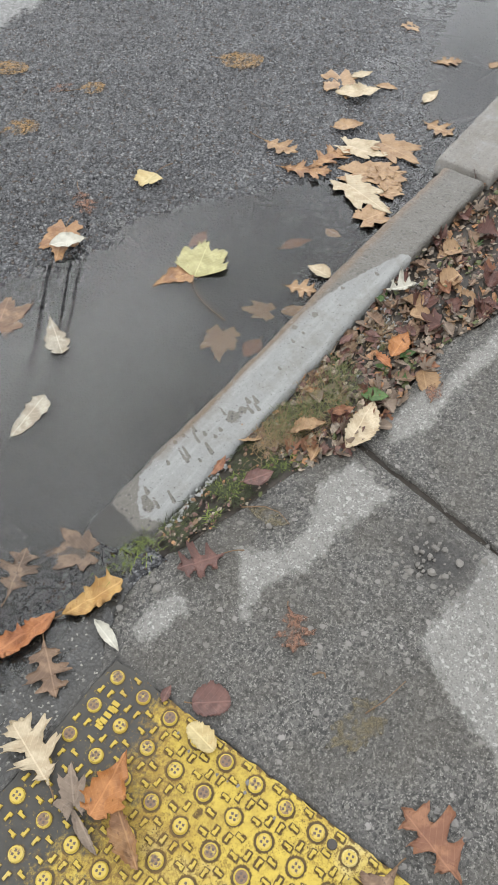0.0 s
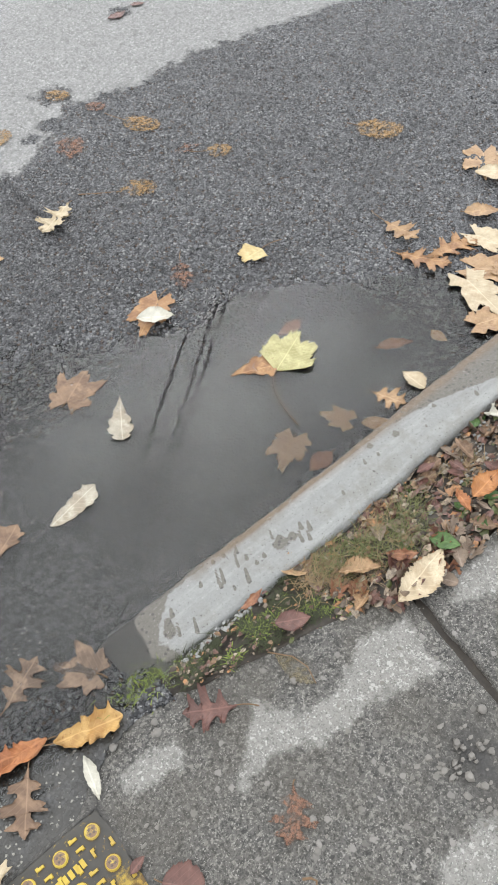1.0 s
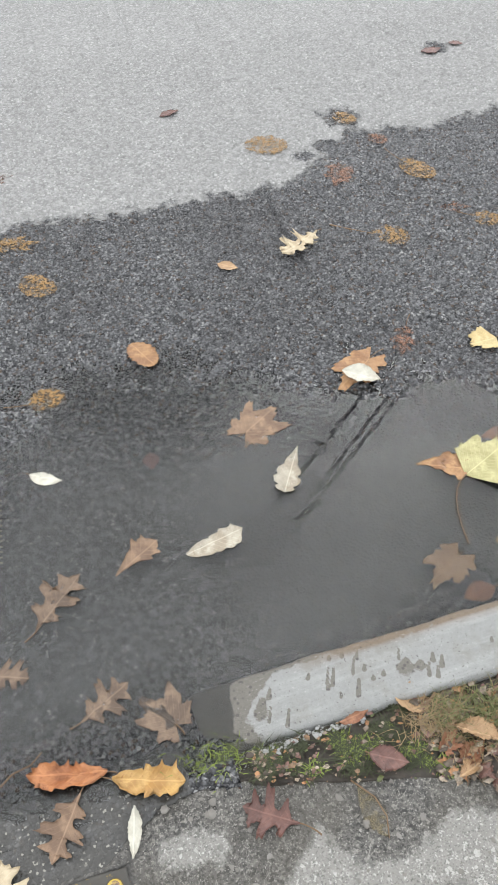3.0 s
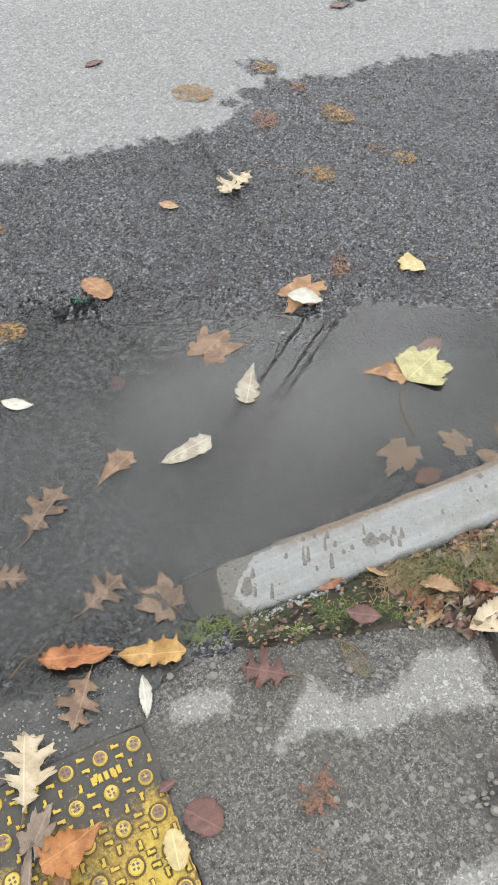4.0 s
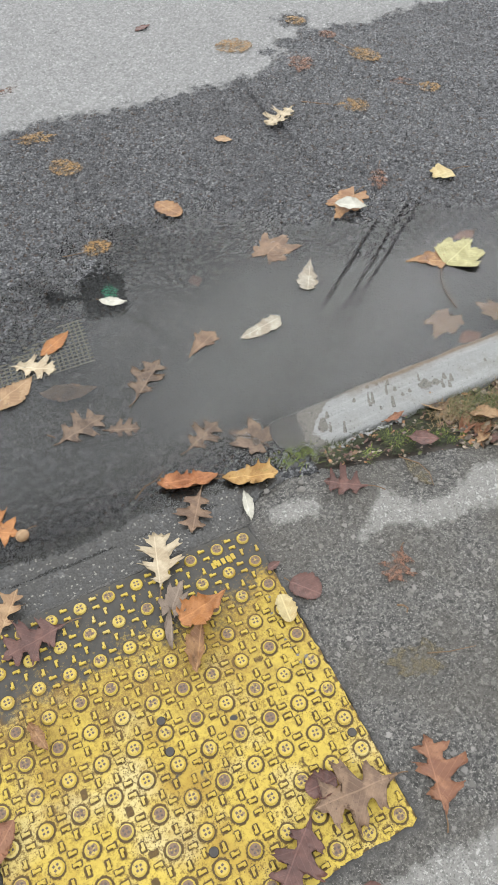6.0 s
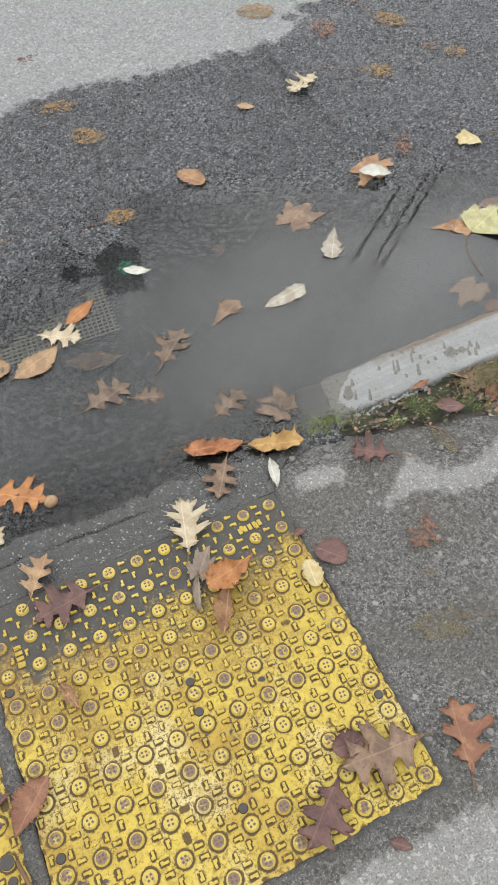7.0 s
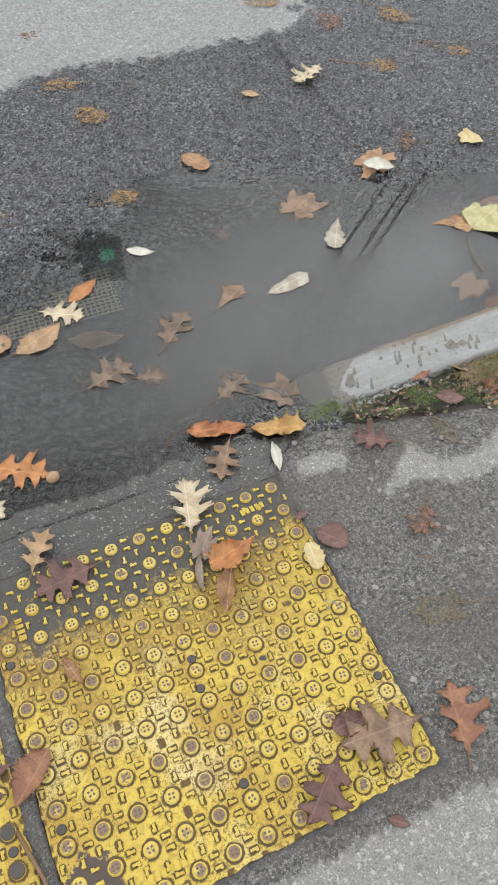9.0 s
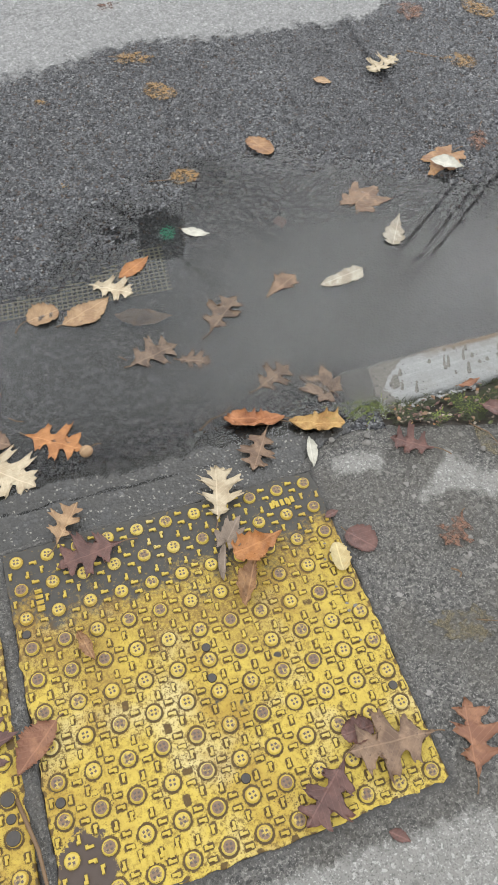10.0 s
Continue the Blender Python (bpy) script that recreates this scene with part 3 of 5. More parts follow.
def road():
    xs, ys = spread(-1.25, 2.7, 0.0062, -70, 70), spread(0.0, 2.5, 0.0062, -0.35, 80)
    X, Y = np.meshgrid(xs, ys)
    Z = road_height(X, Y)
    shape = X.shape
    near = (np.abs(X - 0.7) < 3) & (Y < 4)
    Z += near * ((0.0030 + 0.0026 * step(Y, 0.6, 0.8)) * (rng.random(shape) - 0.5) + 0.0035 * soft_noise(shape, 3, 3) + 0.007 * soft_noise(shape, 22, 4)) * np.where(Z < WATER_Z - 0.008, 0.45, np.where(Y < 0.11, 0.15, np.where(Y < 0.2, 0.2, 1.0)))
    # the groove between gutter and road, and the kerb and pavement that lie over the road's rim
    groove = np.exp(-((Y - (0.077 + 0.006 * np.sin(X * 9) + 0.003 * np.sin(X * 61))) / 0.0045) ** 2) * (X < -0.03)
    Z -= 0.0016 * groove
    Z = np.where((X > -0.03) & (Y < np.maximum(pavement_edge(X), np.where(X > 0.2, 0.13, -1)) - 0.012), -0.05, Z)
    Z = np.where(Y < 0.0, -0.05, Z)
    wig = 0.05 * np.sin(X * 5.1 + 0.4) + 0.04 * np.sin(X * 11.3 + 2.0)
    line = np.interp(X, (-1, -0.3, 0.1, 0.45, 0.8, 1.0, 1.12, 1.3, 1.6, 1.9, 2.35, 4), (1.57, 1.58, 1.63, 1.6, 1.61, 1.7, 1.82, 1.76, 1.77, 1.77, 1.69, 1.6)) + 0.25 * wig
    dry = 0.5 + (Y - line) / 0.16
    for px, py, rad in ((1.12, 1.90, 0.07), (1.02, 1.74, 0.06), (0.93, 1.73, 0.04), (1.65, 2.25, 0.05), (0.6, 2.1, 0.03)):
        dry = np.minimum(dry, 0.15 + np.hypot(X - px, Y - py) / rad * 0.45)
    s = inside_distance(X, Y, PUDDLE)
    far = step(Y, 0.5, 0.75)
    silt = step(s, 0.02 + 0.07 * far, 0.16 + 0.2 * far) * (1 - 0.55 * step(X, 0.75, 1.3))
    silt = np.maximum(silt, step(0.17 - Y, 0, 0.05) * (X < 0.12))
    return tagged(new("road", grid_mesh("road", X, Y, Z, ASPHALT, {"dry": dry, "silt": silt})), "dark wet asphalt road, drying pale farther out", "road", kind="structure")


def puddle():
    xs, ys = np.arange(-1.15, 2.7, 0.02), np.arange(0.075, 1.12, 0.02)
    X, Y = np.meshgrid(xs, ys)
    s = inside_distance(X, Y, PUDDLE)
    deep = step(s, -0.01, 0.2)
    return tagged(new("puddle", grid_mesh("puddle", X, Y, np.full(X.shape, WATER_Z), WATER, {"deep": deep})), "shallow murky grey puddle along the kerb", "puddle", kind="structure")


PATCHES = [
    [(0.055, 0.012), (0.10, 0.012), (0.155, -0.008), (0.14, -0.04), (0.055, -0.024)],
    [(0.285, -0.045), (0.316, -0.10), (0.40, -0.125), (0.455, -0.10), (0.50, -0.085), (0.575, -0.12), (0.555, -0.215), (0.44, -0.178), (0.333, -0.167), (0.259, -0.125), (0.185, -0.13), (0.235, -0.085)],
    [(0.55, -0.42), (0.33, -0.40), (0.268, -0.49), (0.241, -0.571), (0.189, -0.652), (0.077, -0.668), (-0.04, -0.66), (-0.22, -0.655), (-0.6, -0.66), (-1.2, -0.68), (-1.2, -3.0), (0.6, -3.0)],
    [(1.09, -0.19), (0.865, -0.155), (0.787, -0.128), (0.69, -0.112), (0.67, -0.15), (0.72, -0.19), (0.872, -0.19), (1.0, -0.22)],
]
PLATES = [(-0.61, 0.0), (-1.245, -0.635)]


def pavement():
    """Two slabs that meet at a worn joint; the tactile plates are let into the first."""
    tag = tagged(new("pavement"), "wet exposed-aggregate concrete pavement with pale dry patches", "pavement", kind="structure")
    rows = np.concatenate([np.arange(0, 1.0, 0.0065), 1.0 + np.cumsum(0.0065 * 1.35 ** np.arange(1, 27))])
    joint_at = lambda y: 0.62 + 0.165 * (y + 0.105) * 1.05
    for k, name in enumerate(("slab", "slab")):
        if k == 0:
            u = np.concatenate([-(np.cumsum(0.0065 * 1.35 ** np.arange(1, 30)))[::-1] - 1.25, np.arange(-1.25, 0.612, 0.0065), [0.6115, 0.6145]])
        else:
            u = np.concatenate([[0.6275, 0.630], np.arange(0.634, 2.0, 0.0065), 2.0 + np.cumsum(0.0065 * 1.35 ** np.arange(1, 31))])
        U, D = np.meshgrid(u, rows)
        wob = 0.006 * soft_noise(U.shape, 7, 11 + k) * (D < 0.9)
        Y = pavement_edge(U) - D
        near = step(np.abs(U - 0.62), 0.45, 0.0)
        X = U + near * (joint_at(np.clip(Y, -1.0, 0)) - 0.62) + wob * 1.2
        Y = Y + wob * (D < 0.01)
        rim = np.minimum(D, np.abs(U - 0.62) - 0.004) if k else np.minimum(D + 0.02, np.abs(U - 0.62) - 0.004)
        Z = 0.012 * step(X, 0.1, 0.9) - 0.006 * np.exp(-np.maximum(rim, 0) / 0.006) - 0.012 * step(Y, 0.015, 0.08) * (X < 0.2)
        fine = (np.abs(U) < 2.1) & (D < 1.1)
        Z = Z + fine * (0.0016 * (rng.random(U.shape) - 0.5) + 0.003 * soft_noise(U.shape, 4, 21 + k) + 0.005 * soft_noise(U.shape, 30, 31 + k))
        # a broken hollow beside the joint
        Z = Z - 0.011 * np.exp(-(((X - 0.47) / 0.055) ** 2 + ((Y + 0.33) / 0.075) ** 2))
        for x0, x1 in PLATES:
            Z = np.where((X > x0 + 0.004) & (X < x1 - 0.004) & (Y < -0.006) & (Y > -0.604), -0.014, Z)
        Z[0, :] = np.where(X[0] < 0.21, Z[2, :] - 0.005, -0.05)
        if k == 0:
            Z[:, -1] = -0.03
        else:
            Z[:, 0] = -0.03
        d = np.full(X.shape, -1.0)
        for poly in PATCHES:
            d = np.maximum(d, inside_distance(X, Y, poly))
        around = np.zeros(X.shape)
        for x0, x1 in PLATES:
            gap = np.maximum(np.maximum(x0 - X, X - x1), np.maximum(-0.61 - Y, Y))
            around = np.maximum(around, np.exp(-np.maximum(gap, 0) / 0.007))
        mud = np.maximum(step(Y, -0.02, 0.04) * step(0.02 - X, 0, 0.06), 1.0 * np.exp(-(((X - 0.49) / 0.06) ** 2 + ((Y + 0.35) / 0.07) ** 2)))
        part(name, grid_mesh(name, X, Y, Z, CONCRETE, {"dry": 0.5 + d / 0.045 - around, "mud": np.maximum(mud, around)}), tag)
    # dirt that fills the joint
    X, Y = np.meshgrid(np.linspace(-0.025, 0.025, 6), np.arange(-1.2, -0.09, 0.01))
    part("joint_filling", grid_mesh("joint_filling", X + joint_at(Y), Y, -0.017 + 0.006 * rng.random(X.shape) + 0.012 * step(X + joint_at(Y), 0.1, 0.9), SOIL), tag, "dark dirt packed in the joint")
    return tag


def kerb_height(x):
    return np.interp(x, (0.1, 0.2, 0.32, 0.55, 0.9, 1.55, 3), (-0.022, -0.008, 0.006, 0.024, 0.036, 0.04, 0.045))


def kerb_skew(x):
    return np.interp(x, (0.15, 0.3, 0.55, 1.0, 1.55), (0.014, 0.009, 0.001, -0.006, -0.012))


def kerb_stone(x0, x1, y0, y1, dry_to, name="kerb_stone"):
    """A straight kerb stone with rounded, slightly chipped arrises."""
    xs = np.concatenate([[x0, x0 + 0.0015], np.arange(x0 + 0.006, min(x1, 2.0) - 0.004, 0.0035), [x1 - 0.0015, x1]])
    w = y1 - y0
    prof = [(0.0, -0.09), (0.0, -0.05), (0.0, -0.02), (0.001, -0.008), (0.004, -0.0025), (0.010, 0.0)] + [(0.010 + (w - 0.020) * f, 0.0) for f in np.linspace(0.03, 0.97, 30)] + [(w - 0.010, 0.0), (w - 0.003, -0.003), (w, -0.012), (w, -0.09)]
    V = np.array(prof)
    X = np.repeat(xs[None, :], len(V), 0)
    chip = 0.0035 * soft_noise((len(V), len(xs)), 9, int(x0 * 100) + 5) + 0.0016 * soft_noise((len(V), len(xs)), 3, int(x0 * 100) + 6) + 0.0006 * (rng.random(X.shape) - 0.5)
    Y = y1 - V[:, :1] + chip + (0.003 * np.sin(xs * 7) + kerb_skew(xs))[None, :]
    Z = kerb_height(X) + V[:, 1:] + 0.8 * chip
    end = np.minimum(X - x0, x1 - X)
    Z = Z - 0.008 * np.exp(-end / 0.004)
    Z[:, 0] = Z[:, -1] = -0.09
    v = (y1 + kerb_skew(X) - Y) / w
    lim = np.interp(X, (0.1, 0.25, 0.3, 0.7, 0.86, 1.0, 1.16, 1.2), (2, 0.42, 0.08, 0.1, 0.15, 0.35, 0.78, 2.0)) if dry_to else np.full(X.shape, -0.1)
    dry = 0.5 + (v - lim) / 0.35
    dry = np.where((X < 0.262) & (v > 0.55), 0.45 + (X - 0.24) * 9, dry)
    rust = np.maximum(step(v, 0.3, 0.04) * step(X, 0.45, 0.75), 1.3 * step(v, 0.22, 0.10) * step(X, 0.3, 0.5)) * np.where(X > 1.56, 0.0, 1.0) + 0.42 * (X > 1.56)
    # wet runs and splashes on the dry stone
    drip = np.zeros(X.shape)
    r = random.Random(17)
    runs = [(0.268, 0.170, 0.02, 0.011), (0.522, 0.150, 0.006, 0.015), (0.545, 0.142, 0.004, 0.010), (0.86, 0.17, 0.004, 0.008), (0.80, 0.185, 0.004, 0.007)]
    runs += [(r.uniform(0.27, 0.60), r.uniform(0.125, 0.205), r.uniform(0.004, 0.032), r.uniform(0.0022, 0.0048)) for _ in range(23)]
    runs += [(r.uniform(0.6, 1.1), r.uniform(0.12, 0.20), r.uniform(0.002, 0.01), r.uniform(0.002, 0.005)) for _ in range(10)]
    for rx, ry, length, rad in runs:
        ex, ey = rx - 0.42 * length, ry - 0.9 * length
        t = np.clip(((X - rx) * (ex - rx) + (Y - ry) * (ey - ry)) / max(1e-6, length * length), 0, 1)
        d = np.hypot(X - rx - t * (ex - rx), Y - ry - t * (ey - ry))
        drip = np.maximum(drip, np.clip(1.0 - 0.5 * d / (rad * (0.6 + 0.5 * t)), 0, 1))
    return grid_mesh(name, X, Y, Z, KERB, {"dry": dry, "rust": rust, "drip": drip})


def kerbs():
    k = tagged(new("kerb"), "grey kerb stones, half dry, stained rusty at the water side", "kerb", kind="structure")
    part("kerb_stone", kerb_stone(0.15, 1.552, 0.090, 0.212, True), k, "long kerb stone sinking into the puddle at its end")
    part("kerb_stone", kerb_stone(1.572, 3.2, 0.082, 0.247, False), k, "pale dry kerb stone behind a joint")


def strip():
    """Soil between kerb and pavement."""
    xs = np.concatenate([np.arange(0.13, 2.0, 0.011), 2.0 + np.cumsum(0.011 * 1.35 ** np.arange(1, 26))])
    f = np.linspace(0, 1, 26)
    X = np.repeat(xs[None, :], len(f), 0)
    lo, hi = pavement_edge(xs) - 0.012, 0.102 + kerb_skew(xs)
    Y = lo + (hi - lo) * f[:, None]
    Z = 0.012 * step(X, 0.15, 0.5) - 0.014 + 0.014 * soft_noise(X.shape, 4, 51) + 0.005 * rng.random(X.shape) + 0.012 * np.sin(np.pi * f)[:, None] * step(X, 0.4, 0.8)
    Z -= 0.02 * np.exp(-(hi - Y) / 0.008)
    Z[0, :] = Z[-1, :] = -0.03
    return tagged(new("planting_strip", grid_mesh("planting_strip", X, Y, Z, SOIL)), "dark wet soil strip behind the kerb", "soil", kind="structure")


road()
puddle()
pavement()
kerbs()
strip()

# ---------------------------------------------------------------- tactile plates
PITCH, SIDE, TOP = 0.056, 0.61, 0.002
TICKS = ((0.001, 0.0186, 0), (0.0131, 0.003, 1), (-0.0131, -0.003, 3), (-0.001, -0.0186, 2))


def dome_mesh():
    v, f, mats = [], [], []
    n = 14
    for r, z in ((0.0136, 0.0003), (0.0121, 0.0008), (0.0116, 0.0036), (0.0107, 0.0050), (0.0092, 0.0058)):
        v += [(r * math.cos(2 * math.pi * i / n), r * math.sin(2 * math.pi * i / n), z) for i in range(n)]
    for k in (0, 1, 2, 3):
        for i in range(n):
            f.append((k * n + i, k * n + (i + 1) % n, (k + 1) * n + (i + 1) % n, (k + 1) * n + i))
            mats.append(0 if k else 3)
    f.append(tuple(range(4 * n, 5 * n)))
    mats.append(1)
    for cx, cy in ((0.0045, 0), (-0.0045, 0), (0, 0.0045), (0, -0.0045)):
        b = len(v)
        v += [(cx + 0.0026 * math.cos(a), cy + 0.0026 * math.sin(a), 0.0058) for a in (0.4, 1.97, 3.54, 5.11)] + [(cx, cy, 0.0070)]
        for i in range(4):
            f.append((b + i, b + (i + 1) % 4, b + 4))
            mats.append(2)
    me = mesh_from("dome", v, f, [YELLOW_CLEAN, WORN, NUB, DIRT_SHADE])
    me.polygons.foreach_set("material_index", mats)
    me.polygons.foreach_set("use_smooth", [m == 0 for m in mats])
    return me


DOME = dome_mesh()


def tick(v, f, x, y, quarter):
    """A small raised key-shaped mark, wider at one end."""
    c, s = ((1, 0), (0, 1), (-1, 0), (0, -1))[quarter]
    foot = [(-0.0068, -0.0017), (0.0010, -0.0017), (0.0016, -0.0040), (0.0062, -0.0040), (0.0062, 0.0027), (-0.0068, 0.0027)]
    b = len(v)
    for shrink, z in ((1.22, TOP + 0.0003), (1.02, TOP + 0.0006), (0.88, TOP + 0.0036)):
        v += [(x + shrink * (c * px - s * py), y + shrink * (s * px + c * py), z) for px, py in foot]
    for k in (0, 6):
        for i in range(6):
            f.append((b + k + i, b + k + (i + 1) % 6, b + k + 6 + (i + 1) % 6, b + k + 6 + i))
    f.append(tuple(range(b + 12, b + 18)))


def marks(v, f, x, y, count, turn):
    """A row of small raised bars."""
    c, s = math.cos(turn), math.sin(turn)
    for i in range(count):
        o = (i - (count - 1) / 2) * 0.0105
        b = len(v)
        for z in (TOP, TOP + 0.0018):
            for px, py in ((-0.0035, -0.0065), (0.0035, -0.0065), (0.0035, 0.0065), (-0.0035, 0.0065)):
                v.append((x + c * (o + px) - s * py, y + s * (o + px) + c * py, z))
        f += [(b + 4, b + 5, b + 6, b + 7)] + [(b + j, b + (j + 1) % 4, b + 4 + (j + 1) % 4, b + 4 + j) for j in range(4)]


def plate_body(x0, seed):
    """The sheet of the plate with a rounded, slightly ragged rim."""
    xs = np.concatenate([[0, 0.001, 0.003], np.linspace(0.006, SIDE - 0.006, 210), [SIDE - 0.003, SIDE - 0.001, SIDE]])
    X, Y = np.meshgrid(xs, xs)
    e = np.minimum(np.minimum(X, SIDE - X), np.minimum(Y, SIDE - Y))
    Z = np.where(e < 0.0005, -0.02, np.where(e < 0.002, TOP - 0.0012, TOP)) + 0.0012 * soft_noise(X.shape, 40, seed)
    rag = 0.006 * soft_noise(X.shape, 7, seed + 1) * (e < 0.004)
    # dirt round domes and marks; its colour also paints the shade round the marks
    u, w = (X - 0.025) / PITCH, (SIDE - 0.025 - Y) / PITCH
    du, dw = (u - np.round(u)) * PITCH, (w - np.round(w)) * PITCH
    halo = np.exp(-np.maximum(np.hypot(du, dw) - 0.0138, 0) / 0.0020)
    cu, cw = (u - np.floor(u) - 0.5) * PITCH, -(w - np.floor(w) - 0.5) * PITCH
    for dx, dy, q in TICKS:
        a, b = (0.0066, 0.0036) if q % 2 == 0 else (0.0036, 0.0066)
        gap = np.hypot(np.maximum(np.abs(cu - dx) - a, 0), np.maximum(np.abs(cw - dy) - b, 0))
        halo = np.maximum(halo, 0.95 * np.exp(-gap / 0.0021))
    return grid_mesh("sheet", X + x0 + rag, Y - SIDE + rag * 0.7, Z, YELLOW, {"halo": halo})


def plate(x0, seed, plugs, discs=()):
    p = tagged(new("tactile_plate"), "worn yellow tactile paving plate with raised domes, muddy end", "tactile plate", group="tactile plates")
    part("sheet", plate_body(x0, seed), p)
    r = random.Random(seed)
    v, f = [], []
    for i in range(-1, 11):
        for j in range(-1, 11):
            cx, cy = x0 + 0.025 + PITCH * (i + 0.5), -0.025 - PITCH * (j + 0.5)
            for dx, dy, q in TICKS:
                x, y = cx + dx, cy + dy
                if x0 + 0.010 < x < x0 + SIDE - 0.010 and -SIDE + 0.010 < y < -0.010 and r.random() < 0.97:
                    tick(v, f, x + r.uniform(-0.001, 0.001), y + r.uniform(-0.001, 0.001), q)
    relief = mesh_from("relief", v, f, [YELLOW_CLEAN, DIRT_SHADE])
    # each mark's skirt takes the dark brown of dirt and painted shade
    relief.polygons.foreach_set("material_index", [1 if i % 13 < 6 else 0 for i in range(len(f))])
    tagged(part("relief", relief, p, "small key-shaped raised marks"), kind="stuff")
    for x, y, n, turn in ((x0 + 0.53, -0.053, 5, 0.05), (x0 + 0.053, -0.108, 4, 1.57), (x0 + 0.557, -0.49, 4, 1.57), (x0 + 0.16, -0.565, 8, 0.02)):
        v, f = [], []
        marks(v, f, x, y, n, turn)
        tagged(part("maker_mark", mesh_from("maker_mark", v, f, YELLOW_CLEAN), p, "raised bars of moulded lettering"), kind="stuff")
    for i in range(11):
        for j in range(11):
            d = part("dome", DOME, p)
            d.location = (x0 + 0.025 + PITCH * i, -0.025 - PITCH * j, TOP)
            d.rotation_euler = (0, 0, r.uniform(0.6, 1.0))
    for x, y in plugs:
        bm = bmesh.new()
        bmesh.ops.create_cone(bm, cap_ends=True, segments=14, radius1=0.0085, radius2=0.007, depth=0.003)
        plug = part("screw_plug", from_bmesh("screw_plug", bm, DARK), p, "dark screw plug")
        plug.location = (x, y, TOP + 0.0008)
    for x, y in discs:
        bm = bmesh.new()
        bmesh.ops.create_cone(bm, cap_ends=True, segments=16, radius1=0.0112, radius2=0.0104, depth=0.0014)
        worn = part("worn_cap", from_bmesh("worn_cap", bm, DARK), p, "blackened dome top")
        worn.location = (x, y, TOP + 0.0064)
    return p


plate(-SIDE, 5, [(-0.307, -0.503), (-0.025, -0.443), (-0.304, -0.283), (-0.31, -0.336), (-0.590, -0.165), (-0.586, -0.446)])
plate(-1.245, 9, [(-0.66, -0.165), (-0.66, -0.445), (-0.9, -0.43)], [(-0.66, -0.417), (-0.66, -0.473), (-0.66, -0.193), (-0.66, -0.249), (-0.66, -0.137)])

# ---------------------------------------------------------------- leaves


def leaf_outline(kind, r, ragged=0.0):
    """Half outlines along the midrib: stations (along, out) from stalk to tip, for unit length."""
    if kind == "oak":
        base = [(0.0, 0.012), (0.08, 0.03), (0.16, 0.05), (0.22, 0.16), (0.27, 0.25), (0.31, 0.20), (0.335, 0.25), (0.34, 0.13), (0.40, 0.09), (0.47, 0.16), (0.55, 0.33), (0.61, 0.30), (0.665, 0.37), (0.66, 0.25), (0.625, 0.13), (0.70, 0.10), (0.78, 0.19), (0.845, 0.26), (0.87, 0.19), (0.85, 0.085), (0.92, 0.065), (1.0, 0.004)]
    elif kind == "white_oak":
        base = [(0.0, 0.012), (0.10, 0.03), (0.14, 0.10), (0.175, 0.17), (0.19, 0.10), (0.24, 0.09), (0.30, 0.12), (0.37, 0.24), (0.42, 0.34), (0.43, 0.25), (0.485, 0.30), (0.47, 0.19), (0.455, 0.12), (0.53, 0.11), (0.60, 0.19), (0.68, 0.34), (0.715, 0.27), (0.775, 0.32), (0.75, 0.19), (0.70, 0.12), (0.77, 0.10), (0.84, 0.17), (0.905, 0.20), (0.89, 0.11), (0.945, 0.10), (0.94, 0.05), (1.0, 0.004)]
    elif kind == "round":
        base = [(0.5 - 0.5 * math.cos(math.pi * i / 22), (0.02 + 0.42 * math.sin(math.pi * i / 22)) * (1 + 0.07 * math.sin(2.3 * i + r.uniform(-0.9, 0.9)))) for i in range(23)]
    elif kind == "strip":
        base = [(i / 14, 0.008 + 0.135 * math.sin(math.pi * (i / 14) ** 0.9)) for i in range(15)]
    elif kind == "wedge":
        base = [(0.0, 0.012), (0.15, 0.05), (0.35, 0.11), (0.52, 0.17), (0.64, 0.26), (0.70, 0.32), (0.71, 0.20), (0.80, 0.25), (0.88, 0.28), (0.87, 0.16), (0.93, 0.13), (1.0, 0.006)]
    elif kind == "torn":
        base = [(0.0, 0.03), (0.02, 0.11), (0.08, 0.19), (0.13, 0.13), (0.20, 0.24), (0.28, 0.27), (0.33, 0.19), (0.42, 0.23), (0.52, 0.20), (0.58, 0.13), (0.68, 0.12), (0.80, 0.06), (0.90, 0.04), (1.0, 0.004)]
    elif kind == "ragged":
        base = [(0.0, 0.02), (0.10, 0.09), (0.22, 0.13), (0.35, 0.16), (0.44, 0.14), (0.50, 0.19), (0.60, 0.16), (0.67, 0.21), (0.78, 0.17), (0.87, 0.19), (0.93, 0.09), (1.0, 0.01)]
    else:
        base = [(i / 36, 0.006 + 0.255 * math.sin(math.pi * (i / 36) ** 0.85) + 0.012 * math.sin(i * 1.57 + 0.4) * math.sin(math.pi * i / 36)) for i in range(37)]
    # a finer, tattered rim
    fine = [base[0]]
    for (s0, w0), (s1, w1) in zip(base, base[1:]):
        fine += [((s0 + s1) / 2 + r.uniform(-0.008, 0.008), (w0 + w1) / 2 * r.uniform(0.92, 1.05)), (s1, w1)]
    base = fine
    jit = 0.006 if kind in ("oval", "round", "strip") else 0.011
    jit += 0.02 * ragged
    side = r.uniform(0.88, 1.1)
    return [((s + r.uniform(-jit, jit) * (0 < i < len(base) - 1)), max(0.003, side * w * r.uniform(0.93 - 0.2 * ragged, 1.06 + 0.08 * ragged))) for i, (s, w) in enumerate(base)]


